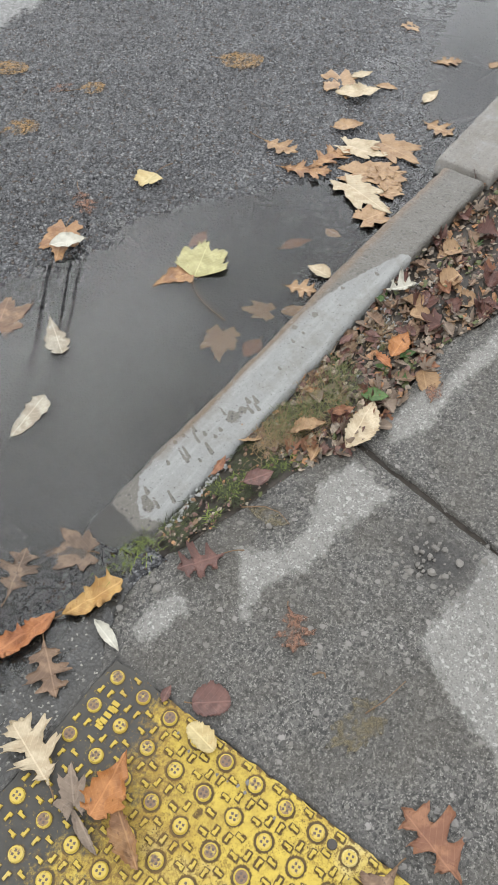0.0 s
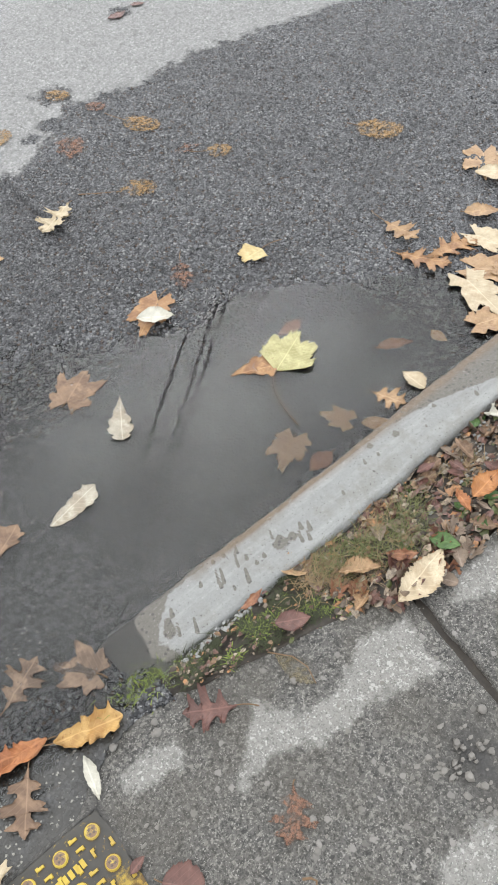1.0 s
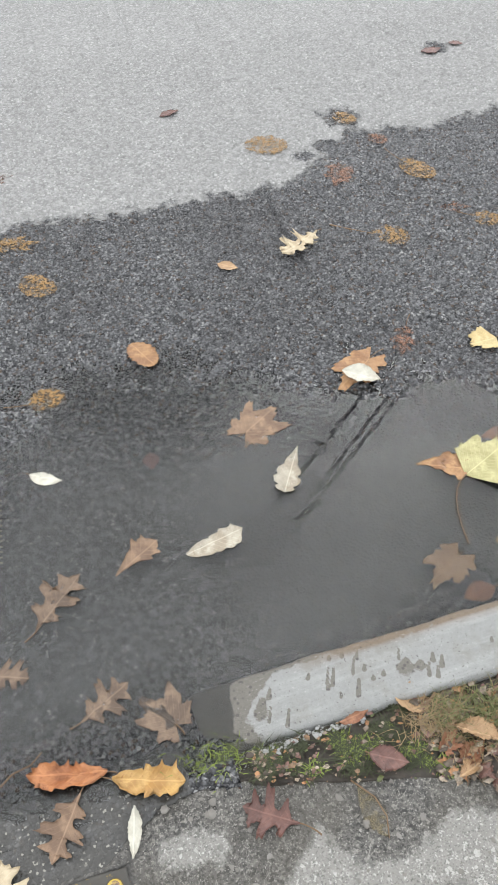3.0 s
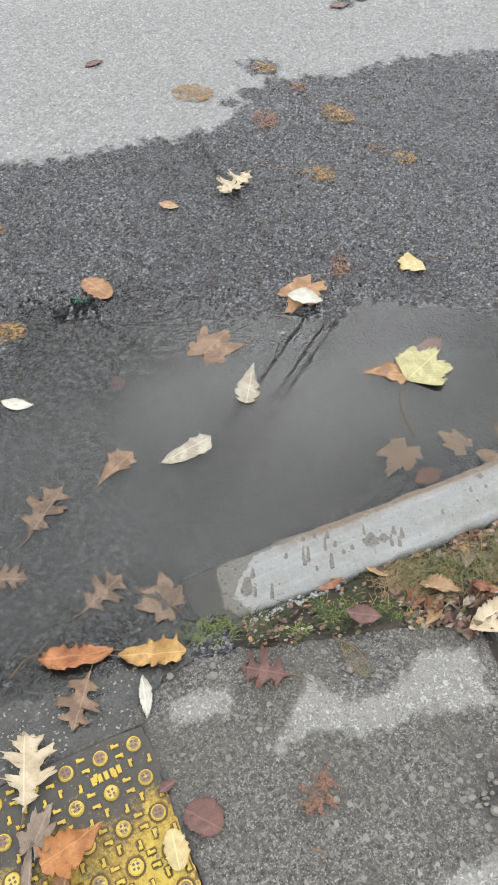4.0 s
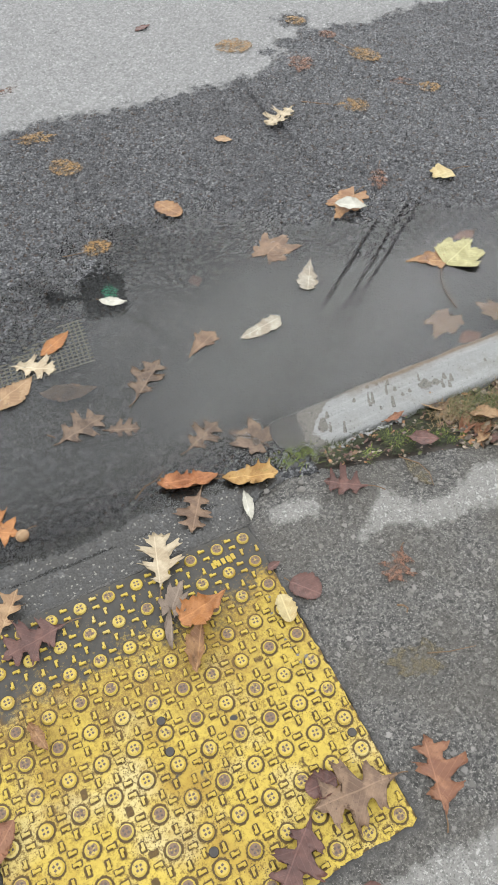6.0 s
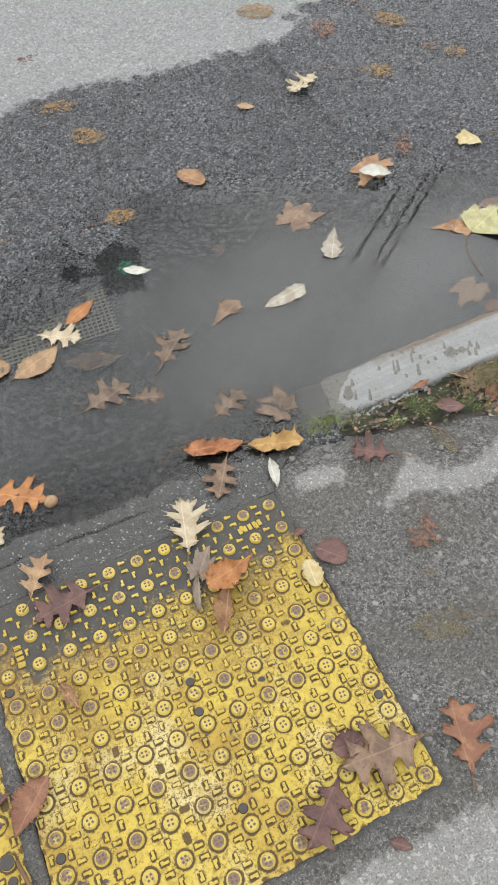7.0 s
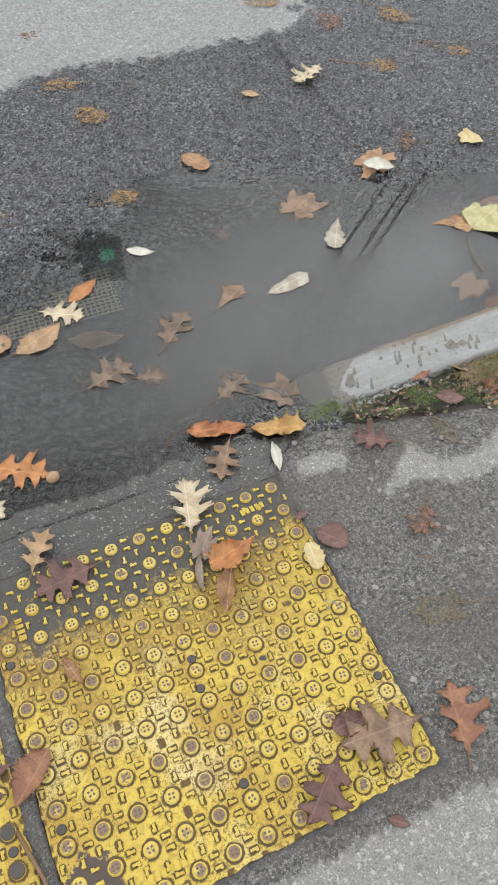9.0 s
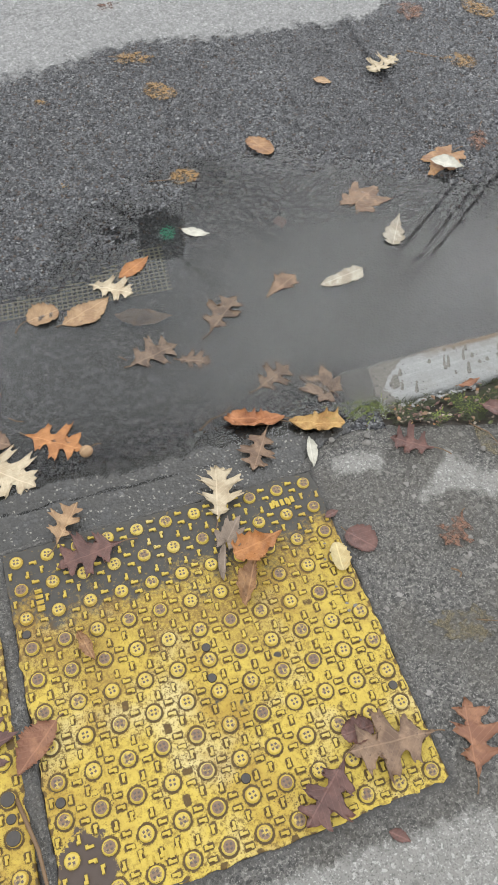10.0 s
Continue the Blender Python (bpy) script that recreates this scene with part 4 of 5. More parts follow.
def leaf_blade(kind, length, width, curl, fold, r, material, crumple=0.02, sink=0.15):
    """A thin solid blade along +x, with curled rim, folded midrib and waves."""
    if kind in ("maple", "fan"):
        return maple_blade(length, width, curl, fold, r, material, crumple, sink, kind == "fan")
    ragged = min(1.0, abs(curl))
    sides = [leaf_outline(kind, r, ragged), leaf_outline(kind, r, ragged)]
    n = len(sides[0])
    across = (0.0, 0.35, 0.7, 1.0)
    ph, ph2 = r.uniform(0, 6), r.uniform(0, 6)
    bow = r.uniform(-0.09, 0.09)
    rows = []
    for sgn, half in zip((1, -1), sides):
        grid = []
        for i, (s, w) in enumerate(half):
            mid = i / (n - 1)
            line = []
            for a in across:
                u = mid + (s - mid) * a
                x, y = u * length, sgn * w * a * length * width
                d = abs(y)
                z = fold * d + curl * (d * d / (0.3 * length)) + curl * 0.35 * length * (u - 0.45) ** 2 + 0.05 * length * (0.15 + abs(curl) * 0.6) * math.sin(7 * u + ph + 3 * sgn * a) * (0.2 + a) * 0.6
                z += 0.012 * length * math.sin(19 * u + ph2 + 5 * a) + crumple * length * noise.noise(Vector((u * 7 + ph, sgn * a * 3 + ph2, 0.3)))
                line.append((x, y + bow * length * 4 * u * (1 - u), z))
            grid.append(line)
        rows.append(grid)
    verts, faces = [], []
    index = {}
    for side in (0, 1):
        for i in range(n):
            for k in range(len(across)):
                key = (0 if k == 0 else side, i, k)
                if key not in index:
                    index[key] = len(verts)
                    verts.append(rows[side][i][k])
    top = len(verts)
    zs = sorted(v[2] for v in verts)
    low = zs[0] + sink * (zs[-1] - zs[0])
    verts = [(x, y, z - low + 0.0006) for x, y, z in verts]
    verts += [(x, y, z - 0.0006) for x, y, z in verts]
    for side in (0, 1):
        at = lambda i, k: index[(0 if k == 0 else side, i, k)]
        for i in range(n - 1):
            for k in range(len(across) - 1):
                q = (at(i, k), at(i + 1, k), at(i + 1, k + 1), at(i, k + 1))
                if side == 0:
                    faces += [q, tuple(top + j for j in reversed(q))]
                else:
                    faces += [tuple(reversed(q)), tuple(top + j for j in q)]
            e = (at(i, 3), at(i + 1, 3))
            rim = (e[0], e[1], top + e[1], top + e[0])
            faces.append(rim if side == 1 else tuple(reversed(rim)))
    return mesh_from("blade", verts, faces, material, True)


def maple_blade(length, width, curl, fold, r, material, crumple=0.02, sink=0.15, half=False):
    """A five-lobed blade fanned out from the stalk end, with toothed, pointed lobes."""
    lobes = [(radians(a + r.uniform(-6, 6)), q * r.uniform(0.86, 1.06), radians(w)) for a, q, w in ((0, 1.0, 29), (40, 0.86, 27), (-40, 0.86, 27), (84, 0.60, 30), (-84, 0.60, 30), (118, 0.40, 24), (-118, 0.40, 24))]
    if half:
        lobes = [(radians(a), q, radians(w)) for a, q, w in ((4, 1.0, 30), (36, 0.93, 30), (-30, 0.96, 32), (-58, 0.80, 30), (62, 0.74, 30))]
    wide = 68 if half else 136
    n, rings = 92, (0.25, 0.5, 0.75, 0.9, 1.0)
    ph, ph2 = r.uniform(0, 9), r.uniform(0, 9)
    verts, faces = [(0.0, 0.0, 0.0)], []
    for i in range(n):
        th = radians(-wide + 2 * wide * i / (n - 1))
        reach = 0.62 if half else 0.36
        for a, q, w in lobes:
            d = abs(th - a) / w
            if d < 1.0:
                tooth = (0.05 if half else 0.10) * max(0.0, math.sin(math.pi * 3.4 * d)) if d > 0.18 else 0.0
                reach = max(reach, q * (1.0 - (0.30 if half else 0.52) * d ** 0.9 + tooth))
        reach *= 1 + 0.10 * noise.noise(Vector((th * 4 + ph, ph2, 0.7))) + 0.12 * noise.noise(Vector((th * 15 + ph, ph2, 3.7))) + r.uniform(-0.03, 0.03)
        for ring in rings:
            s = ring * reach if ring > 0.5 else ring * min(reach, 0.62) * 1.0
            s = max(s, 0.02)
            x, y = s * length * math.cos(th), s * length * 0.78 * width * math.sin(th)
            d = abs(y)
            z = fold * d + curl * d * d / (0.5 * length) + curl * 0.3 * length * (x / length - 0.4) ** 2
            z += crumple * length * (1.2 * noise.noise(Vector((x / length * 5 + ph, y / length * 5 + ph2, 0.2))) + 0.5 * math.sin(5 * th + ph) * s)
            verts.append((x + 0.05 * length * math.sin(2.2 * th + ph) * s, y + 0.04 * length * math.sin(3.1 * th + ph2) * s, z))
    m = len(rings)
    zs = sorted(v[2] for v in verts)
    low = zs[0] + sink * (zs[-1] - zs[0])
    verts = [(x, y, z - low + 0.0006) for x, y, z in verts]
    top = len(verts)
    verts += [(x, y, z - 0.0006) for x, y, z in verts]
    at = lambda i, k: 1 + i * m + k
    for i in range(n - 1):
        quads = [(0, at(i, 0), at(i + 1, 0))] + [(at(i, k), at(i, k + 1), at(i + 1, k + 1), at(i + 1, k)) for k in range(m - 1)]
        for q in quads:
            faces += [q, tuple(top + j for j in reversed(q))]
        faces.append((at(i, m - 1), top + at(i, m - 1), top + at(i + 1, m - 1), at(i + 1, m - 1)))
    for i in (0, n - 1):
        edge = [0] + [at(i, k) for k in range(m)]
        for a, e in zip(edge, edge[1:]):
            faces.append((a, e, top + e, top + a) if i else (a, top + a, top + e, e))
    return mesh_from("blade", verts, faces, material, True)


def stalk_mesh(length, r, bend):
    v, f, n = [], [], 5
    steps = 6
    for i in range(steps + 1):
        u = i / steps
        x, y, z = -length * u, bend * length * u * u, 0.0028 + 0.0012 * math.sin(3 * u)
        rad = (0.0011 if length < 0.08 else 0.0019) + 0.0005 * u ** 3
        v += [(x, y + rad * math.cos(2 * math.pi * k / n), z + rad * math.sin(2 * math.pi * k / n)) for k in range(n)]
    for i in range(steps):
        for k in range(n):
            f.append((i * n + k, i * n + (k + 1) % n, (i + 1) * n + (k + 1) % n, (i + 1) * n + k))
    f += [tuple(range(n))[::-1], tuple(range(steps * n, steps * n + n))]
    return mesh_from("stalk", v, f, STEM, True)


def ground_at(x, y):
    if 0.2 < x and pavement_edge(x) < y < 0.09:
        return 0.012
    if 0.2 < x and 0.09 <= y < 0.212:
        return float(kerb_height(x))
    if y < pavement_edge(x):
        on_plate = -0.61 < y < 0 and (-0.61 < x < 0 or -1.245 < x < -0.635)
        return 0.0085 if on_plate else 0.003 + 0.012 * float(step(np.array(x), 0.1, 0.9))
    return float(road_height(x, y)) + 0.003


SHAPES = {"wedge": "torn oak leaf", "torn": "torn pointed leaf", "ragged": "ragged narrow leaf", "oak": "pointed-lobed oak leaf", "white_oak": "round-lobed oak leaf", "maple": "maple leaf", "fan": "folded maple leaf", "round": "rounded leaf", "strip": "narrow curled leaf", "oval": "oval leaf"}
WORDS = {"silver": "silvery tan", "rust": "rusty orange-brown", "sunk": "pale tan", "cream": "cream-coloured", "white": "bleached white", "tan": "tan", "brown": "brown", "sodden": "sodden brown", "russet": "russet", "orange": "orange", "amber": "amber-yellow", "redorange": "red-orange",
         "maroon": "dark maroon", "yellow": "pale yellow", "yellowgreen": "yellow-green", "green": "green", "grey": "grey-brown", "rotted": "rotted tan", "rottedred": "rotted reddish", "rottedgreen": "rotted greenish"}
WHERE = {"float": "floating on the puddle", "sub": "lying under the puddle water", "wet": "stuck on the wet asphalt", "plate": "lying on the yellow plate", "walk": "lying on the wet pavement", "litter": "in the litter behind the kerb"}


def leaf(kind, tone, base, tip, where, width=1.0, curl=0.0, fold=0.0, stalk=0.3, bend=0.2, lift=0.0, tilt=0.0):
    """A fallen leaf from its stalk end to its tip on the plan."""
    dx, dy = tip[0] - base[0], tip[1] - base[1]
    length = math.hypot(dx, dy)
    r = random.Random(f"{base}{tip}{kind}")
    cx, cy = (base[0] + tip[0]) / 2, (base[1] + tip[1]) / 2
    z = {"float": WATER_Z - 0.0008, "sub": WATER_Z - 0.0022}.get(where)
    if z is None:
        z = max(ground_at(base[0], base[1]), ground_at(cx, cy), ground_at(tip[0], tip[1])) - 0.0006
        if where == "wet":
            z = max(z - (0.0028 if cy < 1.5 and (tone.startswith("rotted") or curl < 0.15) else 0.0), WATER_Z)
    if where != "sub":
        z += lift
    if where == "float":
        curl, fold = 0.25 * curl, 0.4 * fold
    if where == "sub":
        curl, fold = 0.0, 0.0
    ob = new("leaf")
    ob.matrix_basis = pose(base[0], base[1], z, tilt, 0, math.degrees(math.atan2(dy, dx)))
    part("blade", leaf_blade(kind, length, width, 0.6 * curl, 0.55 * fold, r, LEAF[tone], 0.004 if tone.startswith("rotted") or where == "sub" else 0.015 + 0.07 * min(1.0, abs(curl)) ** 1.5, {"float": 0.07, "sub": 0.5, "plate": 0.04}.get(where, 0.08)), ob)
    if stalk > 0:
        part("stalk", stalk_mesh(length * stalk, r, bend), ob, "thin brown stalk")
    state = "curled " if abs(curl) > 0.9 and kind != "strip" else ""
    return tagged(ob, f"{state}{WORDS[tone]} {SHAPES[kind]} {WHERE[where]}", "leaf", group="fallen leaves")


# on and round the plates
leaf("white_oak", "cream", (-0.211, -0.055), (-0.178, 0.062), "plate", 1.15, 0.35, 0.12, 0.2)
leaf("oak", "maroon", (-0.395, -0.045), (-0.516, -0.060), "plate", 1.1, 0.2, 0.05, 0.25)
leaf("oak", "tan", (-0.508, -0.014), (-0.454, 0.062), "plate", 1.0, 0.4, 0.1, 0.3)
leaf("torn", "orange", (-0.206, -0.136), (-0.104, -0.118), "plate", 1.35, 0.9, 0.1, 0.0, lift=0.004)
leaf("maple", "grey", (-0.209, -0.105), (-0.160, -0.048), "plate", 0.8, 0.8, 0.2, 0.0)
leaf("strip", "rust", (-0.218, -0.238), (-0.168, -0.150), "plate", 1.3, 1.6, 0.4, 0.0)
leaf("strip", "grey", (-0.238, -0.178), (-0.210, -0.100), "plate", 0.7, 0.5, 0.1, 0.0)
leaf("round", "yellow", (-0.024, -0.225), (-0.016, -0.168), "plate", 0.8, 0.3, 0.1, 0.0)
leaf("round", "maroon", (0.014, -0.150), (0.054, -0.199), "walk", 0.95, 0.1, 0.0, 0.2)
leaf("oval", "maroon", (-0.014, -0.112), (0.016, -0.106), "walk", 1.0, 0.2, 0.1, 0.0)
leaf("strip", "rust", (-0.505, -0.190), (-0.488, -0.250), "plate", 1.3, 1.5, 0.3, 0.0)
leaf("oval", "russet", (-0.568, -0.325), (-0.640, -0.390), "plate", 1.05, 0.5, 0.2, 0.15)
leaf("oak", "brown", (0.004, -0.533), (-0.142, -0.520), "plate", 1.15, 0.35, 0.1, 0.12)
leaf("oak", "maroon", (-0.152, -0.527), (-0.244, -0.600), "plate", 1.15, 0.35, 0.1, 0.3, lift=0.002)
leaf("round", "maroon", (-0.086, -0.494), (-0.140, -0.492), "plate", 0.9, 0.4, 0.1, 0.0)
leaf("oak", "russet", (0.040, -0.618), (0.077, -0.500), "walk", 1.1, 0.45, 0.15, 0.2)
leaf("oval", "maroon", (-0.126, -0.643), (-0.100, -0.666), "walk", 1.1, 0.3, 0.1, 0.0)
leaf("oak", "brown", (-0.050, 0.121), (-0.108, 0.034), "wet", 1.05, 0.25, 0.1, 0.2)
leaf("strip", "white", (0.027, 0.076), (0.009, 0.003), "walk", 1.15, 0.8, 0.3, 0.0)
leaf("ragged", "redorange", (-0.003, 0.140), (-0.126, 0.170), "wet", 0.9, 1.4, 0.3, 0.12, lift=0.001)
leaf("ragged", "amber", (0.002, 0.126), (0.112, 0.086), "wet", 1.1, 1.2, 0.3, 0.2, lift=0.002)
leaf("oak", "maroon", (0.262, -0.028), (0.186, 0.022), "walk", 1.25, 0.5, 0.1, 0.4)
leaf("maple", "rottedgreen", (0.169, -0.396), (0.072, -0.362), "walk", 0.75, 0.0, 0.0, 0.0)
leaf("oval", "rottedgreen", (0.383, -0.088), (0.366, -0.006), "walk", 0.9, 0.0, 0.0, 0.0)
leaf("oak", "rottedred", (0.245, -0.180), (0.180, -0.235), "walk", 1.3, 0.0, 0.0, 0.1)
leaf("maple", "maroon", (-0.725, -0.335), (-0.618, -0.325), "plate", 0.7, 0.1, 0.0, 0.0)
leaf("maple", "rottedred", (-0.705, 0.0), (-0.62, 0.03), "wet", 1.0, 0.0, 0.0, 0.0, lift=0.003)
# in the puddle
leaf("white_oak", "cream", (-0.640, 0.234), (-0.524, 0.131), "float", 1.2, 0.2, 0.05, 0.15)
leaf("oak", "orange", (-0.522, 0.260), (-0.418, 0.190), "float", 1.15, 0.35, 0.05, 0.1)
leaf("oval", "brown", (-0.555, 0.244), (-0.632, 0.296), "float", 1.2, 0.5, 0.1, 0.1)
leaf("oval", "tan", (-0.625, 0.420), (-0.562, 0.463), "float", 1.2, 0.9, 0.2, 0.2)
leaf("oak", "orange", (-0.610, 0.340), (-0.556, 0.398), "float", 1.0, 0.5, 0.1, 0.0)
leaf("round", "tan", (-0.465, 0.576), (-0.392, 0.592), "float", 1.0, 1.1, 0.2, 0.5, -0.6)
leaf("oval", "tan", (-0.392, 0.541), (-0.272, 0.595), "float", 0.95, 0.6, 0.05, 0.1)
leaf("white_oak", "cream", (-0.306, 0.651), (-0.214, 0.592), "float", 1.1, 0.6, 0.1, 0.0)
leaf("oval", "orange", (-0.234, 0.654), (-0.148, 0.706), "float", 0.8, 0.8, 0.1, 0.0)
leaf("oak", "sodden", (-0.276, 0.376), (-0.160, 0.407), "float", 1.2, 0.1, 0.0, 0.1)
leaf("white_oak", "sodden", (-0.172, 0.364), (-0.102, 0.336), "float", 1.2, 0.1, 0.0, 0.1)
leaf("oval", "brown", (-0.271, 0.541), (-0.146, 0.500), "sub", 0.8, 0.0, 0.0, 0.0)
leaf("oak", "sodden", (-0.078, 0.420), (0.018, 0.512), "float", 0.9, 0.2, 0.0, 0.2)
leaf("oval", "white", (-0.042, 0.781), (0.021, 0.744), "float", 0.9, 0.9, 0.2, 0.1)
leaf("wedge", "brown", (0.082, 0.487), (0.175, 0.540), "float", 0.95, 0.2, 0.05, 0.0)
leaf("ragged", "silver", (0.222, 0.490), (0.343, 0.514), "float", 1.0, 0.35, 0.08, 0.0)
leaf("torn", "silver", (0.452, 0.570), (0.520, 0.676), "float", 0.95, 0.35, 0.1, 0.0)
leaf("oak", "sodden", (-0.030, 0.232), (0.060, 0.276), "float", 1.15, 0.2, 0.0, 0.2)
leaf("maple", "sodden", (0.120, 0.180), (0.066, 0.250), "float", 1.1, 0.6, 0.0, 0.25)
leaf("maple", "brown", (0.425, 0.748), (0.532, 0.812), "float", 1.0, 0.05, 0.0, 0.15)
leaf("oval", "maroon", (0.214, 0.762), (0.207, 0.716), "sub", 1.4, 0.1, 0.0, 0.0, lift=0.004)
leaf("fan", "yellowgreen", (0.826, 0.492), (0.946, 0.541), "float", 0.95, 0.7, 0.1, 0.98, -0.88, lift=0.002)
leaf("torn", "rust", (0.850, 0.500), (0.742, 0.552), "float", 1.1, 0.1, 0.0, 0.0)
leaf("oval", "russet", (0.985, 0.580), (0.910, 0.578), "sub", 1.0, 0.2, 0.0, 0.1, lift=0.005)
leaf("maple", "sunk", (0.840, 0.280), (0.808, 0.342), "sub", 1.1, 0.1, 0.0, 0.0, lift=0.004)
leaf("maple", "sunk", (0.722, 0.325), (0.640, 0.287), "sub", 1.1, 0.1, 0.0, 0.1, lift=0.003)
leaf("oval", "russet", (0.755, 0.243), (0.688, 0.240), "sub", 1.2, 0.1, 0.0, 0.1)
leaf("oval", "cream", (1.023, 0.225), (1.026, 0.292), "float", 1.2, 0.8, 0.2, 0.1, lift=0.004)
leaf("oak", "tan", (0.935, 0.298), (0.962, 0.225), "float", 1.3, 0.3, 0.0, 0.1)
leaf("oval", "sunk", (0.856, 0.256), (0.905, 0.223), "sub", 1.1, 0.1, 0.0, 0.0)
leaf("strip", "russet", (1.044, 0.387), (1.121, 0.344), "sub", 1.4, 0.1, 0.0, 0.1, lift=0.004)
leaf("oval", "sunk", (1.180, 0.338), (1.177, 0.290), "sub", 1.2, 0.1, 0.0, 0.0, lift=0.004)
# on the wet road
leaf("maple", "rust", (0.775, 0.872), (0.665, 0.800), "wet", 0.8, 0.12, 0.02, 0.35)
leaf("oval", "white", (0.690, 0.842), (0.762, 0.785), "wet", 1.1, 0.35, 0.1, 0.0, lift=0.014)
leaf("round", "rust", (0.246, 1.100), (0.284, 1.010), "wet", 0.8, 0.1, 0.0, 0.0, lift=-0.0005)
leaf("white_oak", "cream", (0.826, 1.352), (0.700, 1.285), "wet", 1.0, 0.5, 0.15, 0.1)
leaf("round", "rotted", (0.965, 1.302), (1.055, 1.245), "wet", 0.95, 0.0, 0.0, 1.1, 0.1)
leaf("fan", "yellow", (1.092, 0.836), (1.020, 0.834), "wet", 1.0, 0.3, 0.1, 0.8)
leaf("oak", "rottedred", (0.910, 0.955), (0.850, 0.855), "wet", 0.9, 0.0, 0.0, 0.3)
leaf("round", "rotted", (0.775, 1.840), (0.895, 1.782), "wet", 0.85, 0.0, 0.0, 0.0)
leaf("round", "rotted", (1.108, 1.925), (1.152, 1.850), "wet", 0.9, 0.0, 0.0, 0.0)
leaf("maple", "rottedred", (1.008, 1.615), (0.934, 1.525), "wet", 0.9, 0.0, 0.0, 0.2)
leaf("round", "rottedred", (1.160, 1.765), (1.195, 1.708), "wet", 0.9, 0.0, 0.0, 0.0)
leaf("round", "rotted", (1.195, 1.605), (1.250, 1.490), "wet", 0.8, 0.0, 0.0, 0.6)
leaf("maple", "rottedred", (1.218, 1.365), (1.295, 1.325), "wet", 0.8, 0.0, 0.0, 0.0)
leaf("round", "rotted", (1.270, 1.293), (1.342, 1.252), "wet", 0.85, 0.0, 0.0, 0.5)
leaf("oval", "tan", (0.530, 1.316), (0.575, 1.280), "wet", 1.2, 0.2, 0.0, 0.0)
leaf("oval", "rottedred", (2.130, 2.250), (2.210, 2.214), "wet", 1.0, 0.0, 0.0, 0.0)
leaf("oval", "maroon", (1.568, 2.228), (1.650, 2.234), "wet", 1.0, 0.0, 0.0, 0.0)
leaf("oval", "maroon", (1.695, 2.262), (1.742, 2.238), "wet", 1.1, 0.0, 0.0, 0.0)
leaf("oval", "maroon", (0.563, 2.085), (0.632, 2.106), "wet", 0.9, 0.0, 0.0, 0.0)
leaf("oak", "tan", (1.401, 0.690), (1.408, 0.578), "wet", 1.0, 0.2, 0.1, 0.5)
leaf("white_oak", "rust", (1.325, 0.580), (1.392, 0.455), "wet", 1.0, 0.15, 0.05, 0.1)
leaf("white_oak", "rust", (1.375, 0.505), (1.510, 0.468), "wet", 0.95, 0.15, 0.05, 0.1, lift=0.0015)
leaf("round", "rotted", (1.697, 1.080), (1.778, 0.960), "wet", 0.8, 0.0, 0.0, 0.2)
leaf("oval", "tan", (1.582, 0.570), (1.654, 0.510), "wet", 1.2, 0.3, 0.1, 0.1)
leaf("maple", "tan", (1.850, 0.715), (1.724, 0.615), "wet", 0.8, 0.1, 0.05, 0.0)
leaf("oval", "cream", (1.750, 0.668), (1.850, 0.566), "wet", 1.0, 0.25, 0.1, 0.0, lift=0.0025)
leaf("oval", "cream", (1.862, 0.680), (1.928, 0.640), "wet", 1.0, 0.25, 0.1, 0.0, lift=0.0015)
leaf("oval", "tan", (1.868, 0.590), (1.888, 0.525), "wet", 1.1, 0.3, 0.1, 0.1)
leaf("maple", "cream", (1.525, 0.485), (1.545, 0.358), "wet", 0.85, 0.2, 0.05, 0.0, lift=0.0015)
leaf("maple", "tan", (1.600, 0.415), (1.572, 0.265), "wet", 0.8, 0.15, 0.05, 0.0, lift=0.001)
leaf("maple", "tan", (1.425, 0.405), (1.530, 0.262), "wet", 0.75, 0.1, 0.05, 0.0)
leaf("maple", "cream", (1.372, 0.392), (1.328, 0.244), "wet", 0.85, 0.17, 0.05, 0.1, lift=0.0035)
leaf("maple", "tan", (1.262, 0.274), (1.356, 0.236), "wet", 1.0, 0.2, 0.05, 0.0, lift=0.0015)
leaf("maple", "tan", (1.404, 0.300), (1.425, 0.240), "wet", 1.2, 0.1, 0.05, 0.0, lift=0.0015)
leaf("maple", "tan", (1.480, 0.345), (1.425, 0.245), "wet", 1.0, 0.1, 0.05, 0.0, lift=0.0005)
leaf("oak", "tan", (1.50, 0.30), (1.43, 0.36), "wet", 1.1, 0.1, 0.05, 0.1, lift=0.002)
leaf("oval", "cream", (1.874, 0.424), (1.966, 0.422), "wet", 0.9, 0.25, 0.1, 0.1)
leaf("white_oak", "tan", (2.116, 0.517), (2.182, 0.448), "wet", 1.0, 0.15, 0.05, 0.1)
leaf("maple", "tan", (2.289, 0.713), (2.266, 0.656), "wet", 1.0, 0.15, 0.05, 0.1)
leaf("oval", "tan", (2.195, 0.353), (2.245, 0.350), "wet", 1.2, 0.2, 0.05, 0.1)
leaf("oak", "tan", (1.780, 0.372), (1.768, 0.270), "wet", 1.2, 0.1, 0.05, 0.1)
leaf("round", "rotted", (-0.302, 1.420), (-0.270, 1.402), "wet", 0.9, 0.0, 0.0, 0.0)
leaf("maple", "rotted", (-0.002, 1.568), (0.106, 1.552), "wet", 0.7, 0.0, 0.0, 0.4)
leaf("round", "rotted", (0.033, 1.422), (0.100, 1.334), "wet", 0.85, 0.0, 0.0, 0.0)
leaf("round", "rotted", (-0.019, 0.980), (0.068, 0.984), "wet", 0.9, 0.0, 0.0, 0.6)
